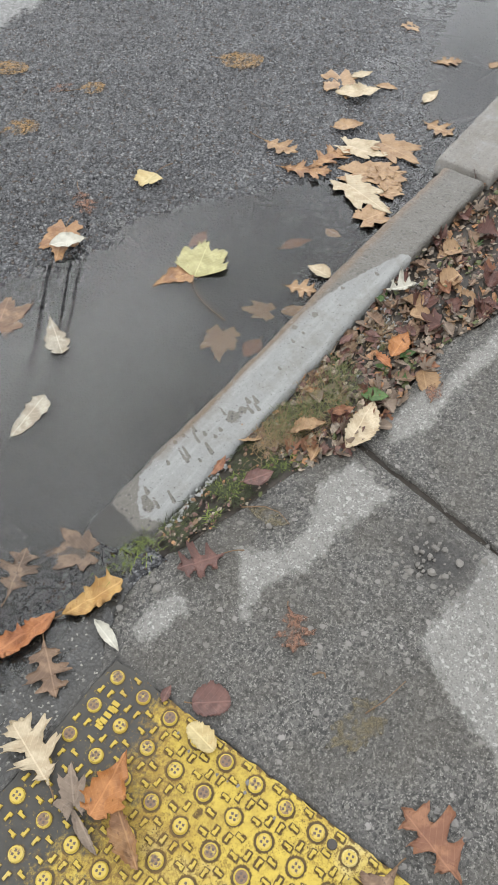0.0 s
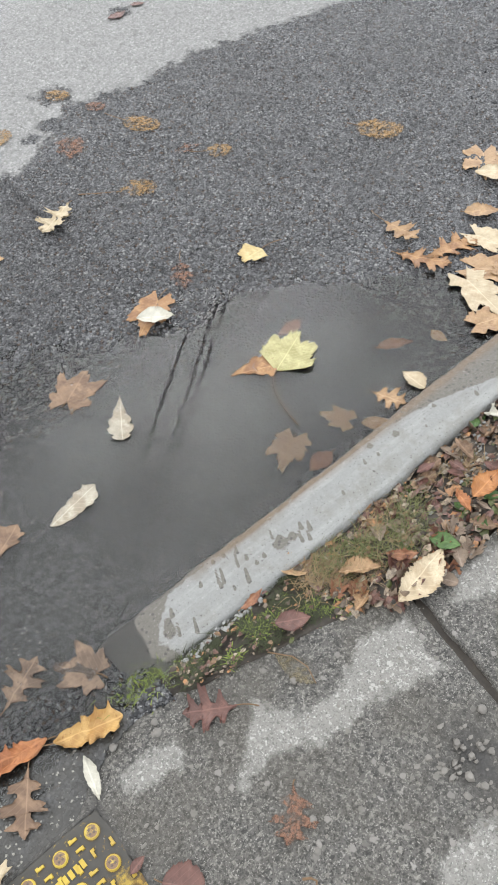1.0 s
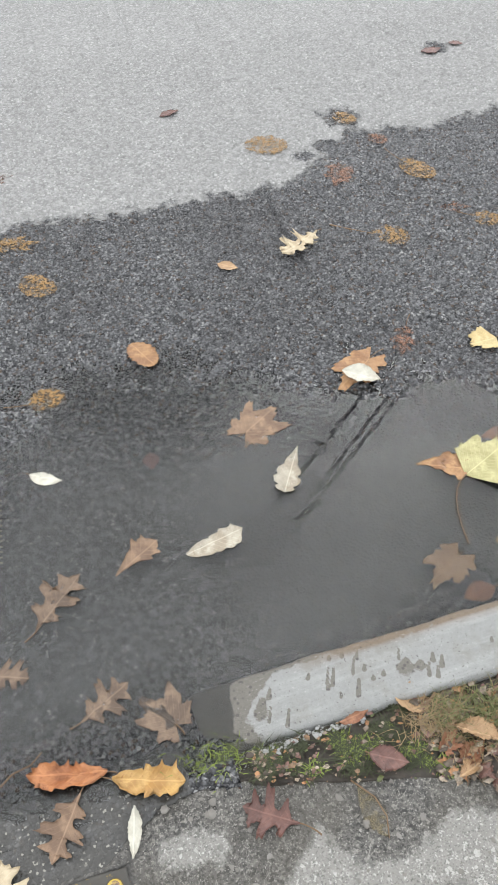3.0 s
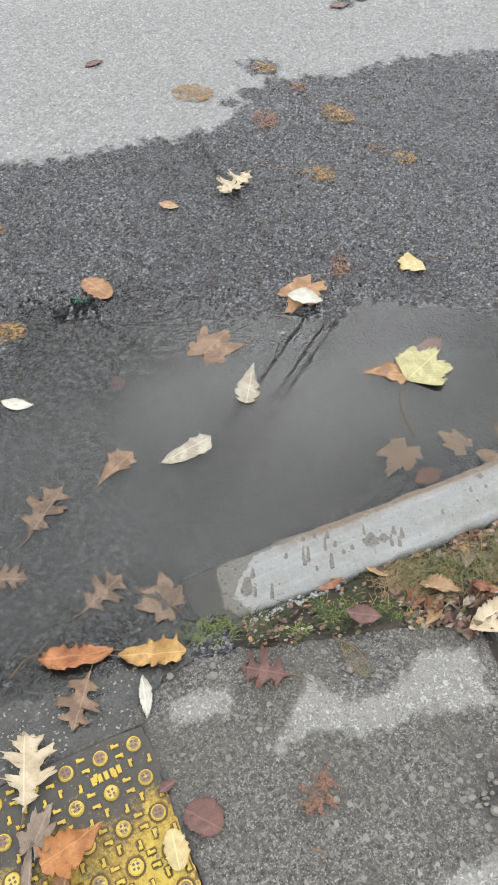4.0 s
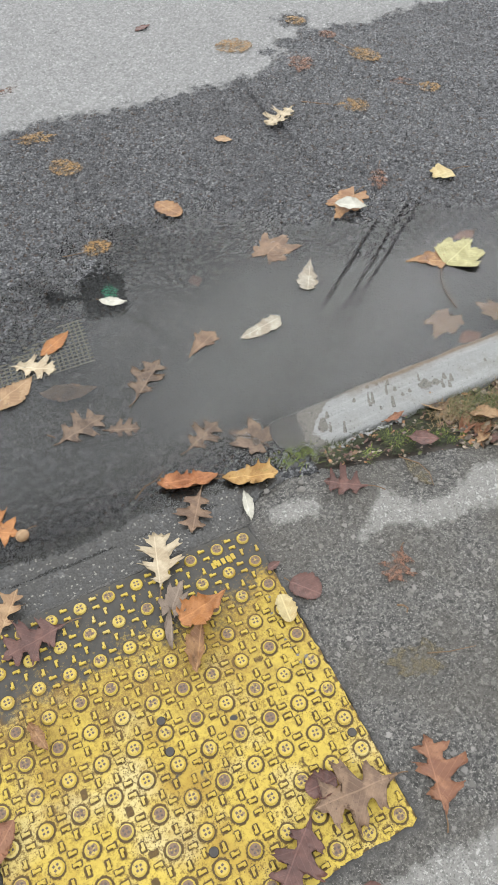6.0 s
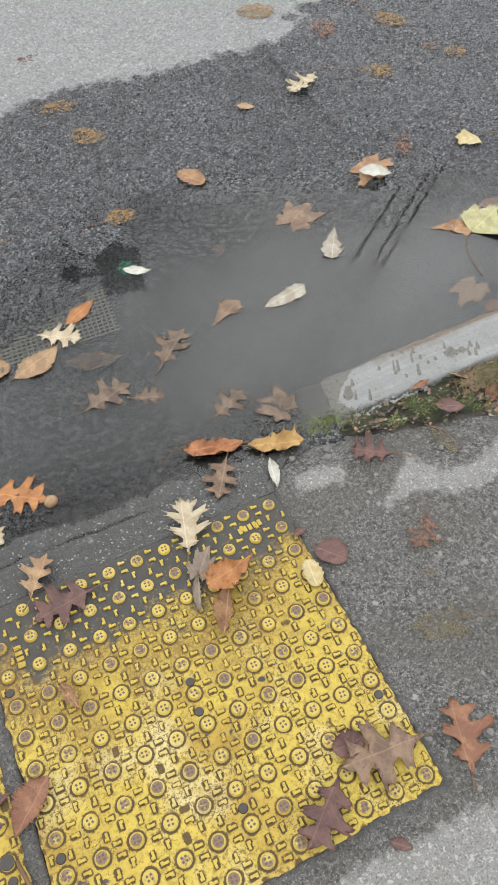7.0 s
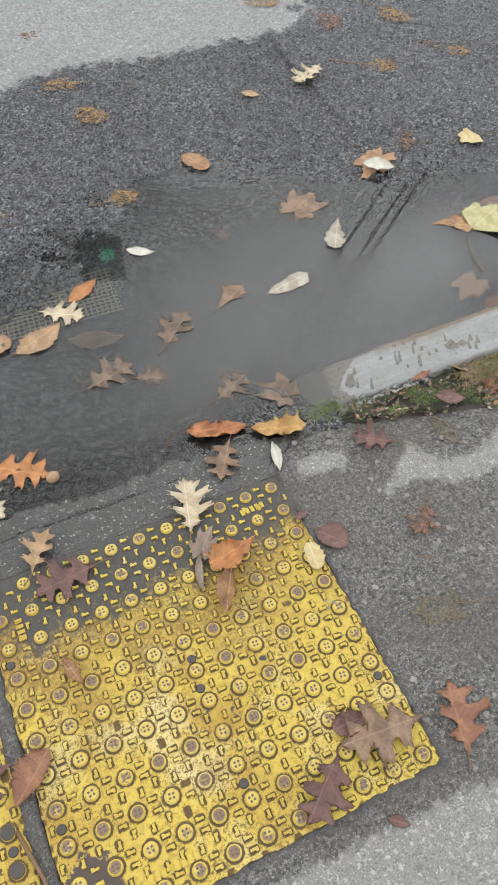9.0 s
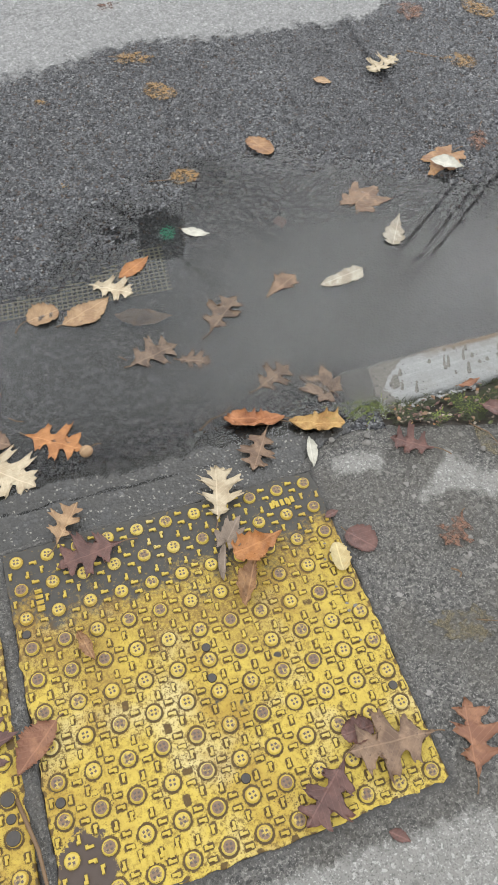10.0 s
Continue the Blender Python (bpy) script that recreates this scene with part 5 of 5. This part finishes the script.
leaf("round", "rotted", (-0.313, 1.044), (-0.280, 1.026), "wet", 0.9, 0.0, 0.0, 0.0)
leaf("maple", "rottedred", (0.0, 1.878), (0.066, 1.884), "wet", 0.8, 0.0, 0.0, 0.0)
# on the strip and pavement farther along
leaf("oval", "cream", (0.588, -0.086), (0.728, -0.068), "walk", 0.8, 0.4, 0.15, 0.1, lift=0.008)
leaf("oval", "tan", (0.551, 0.024), (0.614, -0.020), "litter", 0.9, 1.0, 0.2, 0.1, lift=0.012)
leaf("oval", "orange", (0.850, -0.038), (0.936, -0.032), "litter", 1.0, 0.6, 0.2, 0.1, lift=0.018)
leaf("strip", "redorange", (0.842, -0.004), (0.820, -0.056), "litter", 1.6, 1.4, 0.3, 0.0, lift=0.016)
leaf("oval", "green", (0.725, -0.038), (0.754, -0.088), "litter", 1.3, 0.3, 0.1, 0.1, lift=0.012)
leaf("oak", "white", (1.030, 0.078), (1.090, 0.032), "litter", 1.2, 1.0, 0.2, 0.1, lift=0.018)
leaf("strip", "russet", (0.640, -0.008), (0.684, -0.048), "litter", 1.4, 1.3, 0.3, 0.1, lift=0.012)
leaf("oval", "rottedred", (0.800, -0.166), (0.862, -0.160), "walk", 1.1, 0.0, 0.0, 0.1, lift=0.004)
leaf("oval", "maroon", (0.40, 0.03), (0.455, -0.003), "litter", 1.2, 0.3, 0.1, 0.1, lift=0.01)
leaf("strip", "russet", (0.372, 0.088), (0.425, 0.092), "litter", 1.2, 1.2, 0.2, 0.1, lift=0.012)


# ---------------------------------------------------------------- litter, grass and crumbs behind the kerb
def litter():
    r = random.Random(21)
    tones = ["brown", "maroon", "grey", "maroon", "grey", "brown", "maroon", "russet", "grey", "tan", "maroon", "brown", "green"]
    kinds = ["oak", "oval", "maple", "oval", "round", "strip"]
    kept = []
    for i in range(26):
        k, tone = kinds[i % len(kinds)], tones[i % len(tones)]
        kept.append((k, tone, leaf_blade(k, r.uniform(0.026, 0.058), 1.1, r.uniform(0.2, 1.1), 0.15, r, LEAF[tone])))
    for n in range(300):
        x = 0.52 + 1.5 * r.random() ** 1.25
        lo = float(pavement_edge(x)) - 0.015
        y = lo + (0.085 - lo) * r.random()
        if x < 0.7 and r.random() < 0.6:
            continue
        k, tone, me = r.choice(kept)
        ob = new("leaf")
        ob.matrix_basis = pose(x, y, 0.006 + 0.02 * r.random() * min(1, (x - 0.4) * 2), r.uniform(-16, 16), r.uniform(-16, 16), r.uniform(0, 360))
        part("blade", me, ob)
        tagged(ob, f"decaying {WORDS[tone]} {SHAPES[k]} in the litter behind the kerb", "leaf", group="litter leaves")


def blades(name, label, count, place, height, material, seed, lean=0.7):
    r = random.Random(seed)
    v, f = [], []
    for _ in range(count):
        x, y, s = place(r)
        a, h = r.uniform(0, 6.283), height * s * r.uniform(0.5, 1.2)
        w = (0.0017 if name == "moss" else 0.0010) * r.uniform(0.7, 1.3)
        dx, dy = math.cos(a), math.sin(a)
        b = len(v)
        for u in (0.0, 0.45, 0.8, 1.0):
            o, z = lean * h * u * u * r.uniform(0.8, 1.2), h * u * (1 - 0.35 * lean * u)
            ww = w * (1 - u * 0.9)
            v += [(x + dx * o - dy * ww, y + dy * o + dx * ww, 0.004 + z), (x + dx * o + dy * ww, y + dy * o - dx * ww, 0.004 + z)]
        f += [(b + 2 * i, b + 2 * i + 1, b + 2 * i + 3, b + 2 * i + 2) for i in range(3)]
    return tagged(new(name, mesh_from(name, v, f, material)), label, "grass", kind="stuff")


CLUMPS = []


def moss_clumps():
    r = random.Random(77)
    for _ in range(46):
        x = r.uniform(0.225, 0.52)
        lo = float(pavement_edge(x)) + 0.008
        CLUMPS.append((x, r.uniform(lo, 0.088), r.uniform(0.5, 1.2)))
    for _ in range(5):
        CLUMPS.append((r.uniform(0.14, 0.21), r.uniform(0.092, 0.112), 0.4))


moss_clumps()


def clump_place(share):
    spots = CLUMPS[::3] if share else CLUMPS

    def place(r):
        x, y, s = r.choice(spots)
        return x + r.gauss(0, 0.008 * s), y + r.gauss(0, 0.006 * s), s
    return place


def leaf_crumbs():
    """Torn leaf pieces lying over one another on the soil."""
    r = random.Random(31)
    v, f = [], []
    for _ in range(4200):
        x = 0.22 + 1.9 * r.random() ** 1.15
        if x < 0.5 and r.random() < 0.65:
            continue
        lo = float(pavement_edge(x)) - 0.008
        y = lo + (0.094 - lo) * r.random()
        s = r.uniform(0.003, 0.013) * (0.55 if x < 0.5 else 1.0)
        z = 0.006 + r.uniform(0, 0.014) * min(1.0, max(0.3, (x - 0.3) * 2))
        tx, ty, a0, n = r.gauss(0, 0.35), r.gauss(0, 0.35), r.uniform(0, 6.3), r.choice((4, 5, 6))
        b = len(v)
        for k in range(n):
            a, q = a0 + 6.283 * k / n, s * r.uniform(0.45, 1.3)
            px, py = q * math.cos(a), 0.7 * q * math.sin(a)
            v.append((x + px, y + py, z + tx * px + ty * py + r.uniform(-0.001, 0.001)))
        v.append((x, y, z + 0.25 * s))
        f += [(b + k, b + (k + 1) % n, b + n) for k in range(n)]
    return tagged(new("leaf_crumbs", mesh_from("leaf_crumbs", v, f, FRAGMENT)), "crumbled brown and maroon leaf litter on wet soil", "leaf litter", kind="stuff")


def crumbs(name, label, category, count, place, size, material, seed):
    """Scattered broken grains, each a squashed six-sided lump."""
    r = random.Random(seed)
    v, f = [], []
    for _ in range(count):
        x, y, z = place(r)
        s = size * 2 ** r.uniform(-1.3, 1.0)
        a0, n, b = r.uniform(0, 6), 6, len(v)
        e = r.uniform(0.6, 1.0)
        for ring, zz in ((1.0, 0.0), (0.66, 0.5 if name in ("rubble", "debris", "pale_crumbs") else 0.2)):
            for k in range(n):
                a = a0 + 6.283 * k / n
                q = s * ring * r.uniform(0.5, 1.25)
                v.append((x + q * math.cos(a), y + q * e * math.sin(a), z + s * zz))
        f += [(b + k, b + (k + 1) % n, b + n + (k + 1) % n, b + n + k) for k in range(n)] + [tuple(range(b + n, b + 2 * n))]
    return tagged(new(name, mesh_from(name, v, f, material, False)), label, category, kind="stuff")


def strip_place(x0, x1, pad=0.0):
    def place(r):
        x = r.uniform(x0, x1)
        lo = float(pavement_edge(x)) + pad
        return x, r.uniform(lo, 0.09), 1.0
    return place


def tuft_place(spots):
    def place(r):
        x, y, s = r.choice(spots)
        return x + r.gauss(0, 0.03 * s), y + r.gauss(0, 0.022 * s), s
    return place


def walk_place(r):
    x = r.uniform(-0.05, 1.2)
    y = float(pavement_edge(x)) - 0.01 - r.random() ** 1.3 * 0.5
    return x, y, float(ground_at(x, y)) - 0.0022


def hollow_place(r):
    x, y = r.gauss(0.47, 0.05), r.gauss(-0.33, 0.06)
    return x, y, -0.0035 + 0.003 * r.random()


def crumb_place(r):
    x = r.choice((r.gauss(1.0, 0.09), r.gauss(0.97, 0.05)))
    y = r.gauss(0.02, 0.035)
    return x, y, 0.008 + 0.01 * r.random()


def foot_place(r):
    return r.uniform(0.24, 0.42), r.gauss(0.09, 0.004), 0.004 + 0.006 * r.random()


litter()
leaf_crumbs()
blades("moss", "bright lime moss in clumps along the kerb", 1100, clump_place(True), 0.009, MOSS, 12, 1.2)
blades("weed", "dark tangled weed along the kerb", 3000, clump_place(False), 0.014, WEED, 13, 1.5)
crumbs("pale_crumbs", "white crumbled debris along the kerb foot", "debris", 90, foot_place, 0.0036, CRUMB, 14)
blades("grass", "short green grass in tufts behind the kerb", 1500, tuft_place([(0.62, 0.03, 1.0), (0.69, 0.0, 1.0), (0.56, 0.05, 0.8), (0.75, 0.03, 0.9)]), 0.034, GRASS, 3)
blades("dead_grass", "dry straw-coloured grass behind the kerb", 700, tuft_place([(0.55, 0.04, 0.9), (0.52, 0.05, 0.8), (0.6, 0.0, 0.8), (0.68, 0.04, 1.0), (0.9, 0.02, 1.0)]), 0.036, STRAW, 4, 1.1)
blades("pond_weed", "pale green weed at the water's edge", 120, tuft_place([(0.15, 0.105, 0.7), (0.19, 0.10, 0.7)]), 0.018, MOSS, 6, 1.3)
crumbs("gravel", "small pale pebbles set in the pavement", "gravel", 520, walk_place, 0.0027, PEBBLE, 8)
crumbs("rubble", "loose grit in a broken hollow of the pavement", "gravel", 120, hollow_place, 0.0052, PEBBLE, 9)
crumbs("debris", "white crumbled debris behind the kerb", "debris", 170, crumb_place, 0.0031, CRUMB, 10)


# ---------------------------------------------------------------- small things in the puddle
def net():
    """A strip of coarse woven net that lies on the bed of the puddle."""
    v, f = [], []
    ax, ay = Vector((0.94, -0.03)).normalized(), Vector((0.10, 1.0)).normalized()
    o = Vector((-0.98, 0.615))

    def band(p, q, w, z):
        d = (q - p).normalized() * w
        n = Vector((-d.y, d.x))
        b = len(v)
        for zz in (z, z + 0.0008):
            for c in (p - n, q - n, q + n, p + n):
                v.append((c.x, c.y, zz))
        f.extend([(b + 4, b + 5, b + 6, b + 7)] + [(b + j, b + (j + 1) % 4, b + 4 + (j + 1) % 4, b + 4 + j) for j in range(4)])
    L, W = 0.86, 0.155
    z = WATER_Z - 0.006
    for i in range(int(L / 0.0125) + 1):
        s = o + ax * 0.0125 * i
        band(s, s + ay * W, 0.0019, z)
    for j in range(int(W / 0.0125) + 1):
        s = o + ay * 0.0125 * j
        band(s, s + ax * L, 0.0019, z + 0.0009)
    return tagged(new("woven_net", mesh_from("woven_net", v, f, NET)), "pale coarse woven net lying under the puddle water", "net")


def twig(points, rad, label):
    v, f, n = [], [], 6
    P = [Vector(p) for p in points]
    for i, p in enumerate(P):
        d = (P[min(i + 1, len(P) - 1)] - P[max(i - 1, 0)]).normalized()
        side = d.cross(Vector((0, 0, 1))).normalized()
        up = side.cross(d)
        rr = rad * (1 - 0.5 * i / len(P))
        v += [tuple(p + side * rr * math.cos(6.283 * k / n) + up * rr * math.sin(6.283 * k / n)) for k in range(n)]
    for i in range(len(P) - 1):
        f += [(i * n + k, i * n + (k + 1) % n, (i + 1) * n + (k + 1) % n, (i + 1) * n + k) for k in range(n)]
    f += [tuple(range(n))[::-1], tuple(range((len(P) - 1) * n, len(P) * n))]
    return tagged(new("twig", mesh_from("twig", v, f, STEM, True)), label, "twig")


def acorn():
    a = tagged(new("acorn"), "small pinkish nut floating beside an orange oak leaf", "acorn")
    bm = bmesh.new()
    bmesh.ops.create_uvsphere(bm, u_segments=14, v_segments=10, radius=0.0125)
    for q in bm.verts:
        q.co.x *= 1.15
        q.co += q.normal * 0.0008 * noise.noise(q.co * 220)
    for q in bm.faces:
        q.smooth = True
    part("nut", from_bmesh("nut", bm, LEAF["tan"]), a)
    part("stalk", stalk_mesh(0.02, random.Random(2), 0.3), a).matrix_basis = pose(0.012, 0, 0.003, 0, 0, 180)
    a.matrix_basis = pose(-0.413, 0.182, WATER_Z + 0.004, 0, 0, 20)


def pebble(x, y, z, size, label):
    bm = bmesh.new()
    bmesh.ops.create_icosphere(bm, subdivisions=2, radius=size)
    for q in bm.verts:
        q.co *= 1 + 0.35 * noise.noise(q.co * (0.9 / size) + Vector((x * 40, y * 40, 0)))
        q.co.z *= 0.55
    ob = new("pebble", from_bmesh("pebble", bm, PEBBLE))
    ob.matrix_basis = pose(x, y, z + size * 0.15, 0, 0, x * 900)
    return tagged(ob, label, "pebble", group="loose pebbles")


for px, py, size in ((0.144, 0.043, 0.0065), (0.137, 0.026, 0.0075), (0.07, 0.056, 0.0065), (0.105, 0.03, 0.004), (0.36, -0.06, 0.007), (0.55, -0.30, 0.008), (0.50, -0.385, 0.0075), (0.53, -0.42, 0.007), (0.235, -0.235, 0.006), (0.21, -0.27, 0.005)):
    pebble(px, py, ground_at(px, py) - 0.003, size, "small pale pebble on the wet pavement")
net()
acorn()
twig([(0.168, -0.282, 0.006), (0.178, -0.289, 0.007), (0.182, -0.297, 0.007), (0.176, -0.303, 0.006)], 0.0022, "short black hooked twig on the wet pavement")
twig([(-0.548, 0.315, WATER_Z), (-0.535, 0.302, WATER_Z + 0.001), (-0.52, 0.296, WATER_Z)], 0.0012, "tiny dark twig floating on the puddle")
twig([(-0.292, 0.412, WATER_Z), (-0.284, 0.402, WATER_Z + 0.002), (-0.279, 0.395, WATER_Z + 0.001)], 0.0016, "tiny dark twig floating on the puddle")
twig([(-0.18, 0.165, WATER_Z), (-0.15, 0.185, WATER_Z + 0.001), (-0.12, 0.19, WATER_Z), (-0.10, 0.205, WATER_Z)], 0.0016, "thin dark twig at the water's edge")
twig([(0.36, 0.005, 0.007), (0.385, -0.03, 0.011), (0.392, -0.06, 0.009), (0.383, -0.09, 0.007)], 0.0014, "thin brown twig on the wet pavement")
twig([(0.165, -0.385, 0.006), (0.20, -0.40, 0.008), (0.25, -0.412, 0.006)], 0.0012, "thin twig on the wet pavement")
twig([(-0.648, -0.42, 0.004), (-0.628, -0.50, 0.008), (-0.622, -0.58, 0.007), (-0.61, -0.66, 0.005)], 0.0035, "dark twig wedged between the plates")


# ---------------------------------------------------------------- over the street, seen mirrored in the puddle
def direction(azimuth, elevation, reach):
    """A place at that bearing from +y and that height over the horizon, reach metres off along the ground."""
    a, e = radians(azimuth), radians(elevation)
    return Vector((0.1 + reach * math.sin(a), 0.6 + reach * math.cos(a), reach * math.tan(e)))


def cable(a, b, rad, label, sag=0.05):
    a, b = Vector(a), Vector(b)
    pts = [a.lerp(b, i / 14) - Vector((0, 0, sag * math.sin(math.pi * i / 14))) for i in range(15)]
    ob = twig(pts, rad, label)
    ob.name = "cable"
    ob.data.materials[0] = BLACK
    return tagged(ob, label, "cable", group="street cables")


def pole(x, y, height):
    """A tapered timber pole that carries the cables, beyond what the puddle mirrors."""
    p = tagged(new("utility_pole"), "weathered timber utility pole carrying the cables", "utility pole", group="utility poles")
    bm = bmesh.new()
    bmesh.ops.create_cone(bm, cap_ends=True, segments=20, radius1=0.16, radius2=0.11, depth=height + 0.3)
    part("shaft", from_bmesh("shaft", bm, STEM), p).location = (0, 0, height / 2)
    bm = bmesh.new()
    bmesh.ops.create_cube(bm, size=1)
    for q in bm.verts:
        q.co = Vector((q.co.x * 1.6, q.co.y * 0.1, q.co.z * 0.12))
    bmesh.ops.bevel(bm, geom=bm.edges[:], offset=0.01, segments=1, affect="EDGES")
    part("crossarm", from_bmesh("crossarm", bm, STEM), p).location = (0, 0, height - 0.25)
    p.matrix_basis = pose(x, y, 0, 0, 0, 30)


# three cables along one run, and one across that holds the signal; both go on past what is mirrored
for near, far, rad in ((26, 42, 0.025), (30.3, 43.6, 0.021), (31.6, 44.6, 0.021)):
    a, b = direction(far, 30, 9.0), direction(near, 55, 3.64)
    cable(a + (a - b) * 1.2, b + (b - a) * 2.5, rad, "black overhead cable over the street")
SPAN_A, SPAN_B = Vector((-0.6, 14.9, 7.9)), Vector((6.3, -0.4, 7.4))
cable(SPAN_A, SPAN_B, 0.02, "thin black overhead cable holding the traffic signal")
for x, y, height in ((-0.6, 15.05, 8.2), (6.4, -0.55, 7.7), (11.55, 11.19, 5.45), (-9.0, -4.95, 5.45)):
    pole(x, y, height)


def signal():
    """A traffic signal hung over the street."""
    base = direction(10.6, 37.2, 9.0)
    s = tagged(new("traffic_signal"), "dark hanging traffic signal showing green", "traffic signal")
    s.matrix_basis = pose(base.x, base.y, base.z, 0, 0, -11)

    def box(name, w, d, h, z, mat, x=0.0, taper=0.0, label=""):
        bm = bmesh.new()
        bmesh.ops.create_cube(bm, size=1)
        for q in bm.verts:
            k = 1 - taper * (0.5 - q.co.z)
            q.co = Vector((q.co.x * w * k, q.co.y * d * k, q.co.z * h))
        bmesh.ops.bevel(bm, geom=bm.edges[:], offset=0.03, segments=2, affect="EDGES")
        ob = part(name, from_bmesh(name, bm, mat), s, label)
        ob.location = (x, 0, z)
        return ob
    box("housing", 0.74, 0.3, 0.72, 0.64, BLACK, 0.04)
    box("lower_housing", 0.52, 0.3, 0.36, 0.16, BLACK, 0.0, 0.55)
    box("side_arm", 0.5, 0.08, 0.10, 0.55, BLACK, -0.5)
    box("bracket", 0.30, 0.2, 0.22, 0.5, BLACK, -0.78)
    bm = bmesh.new()
    bmesh.ops.create_cone(bm, cap_ends=True, segments=24, radius1=0.13, radius2=0.13, depth=0.03)
    lens = part("lens", from_bmesh("lens", bm, GREEN_LENS), s, "lit green lens")
    lens.matrix_basis = pose(0.14, -0.165, 0.42, 90, 0, 0)


def glow_material():
    m = Mat("green_lens")
    m.set((0.02, 0.35, 0.2), 0.3)
    m.b.inputs["Emission Color"].default_value = (0.02, 0.8, 0.4, 1)
    m.b.inputs["Emission Strength"].default_value = 2.0
    return m.m


GREEN_LENS = glow_material()
signal()
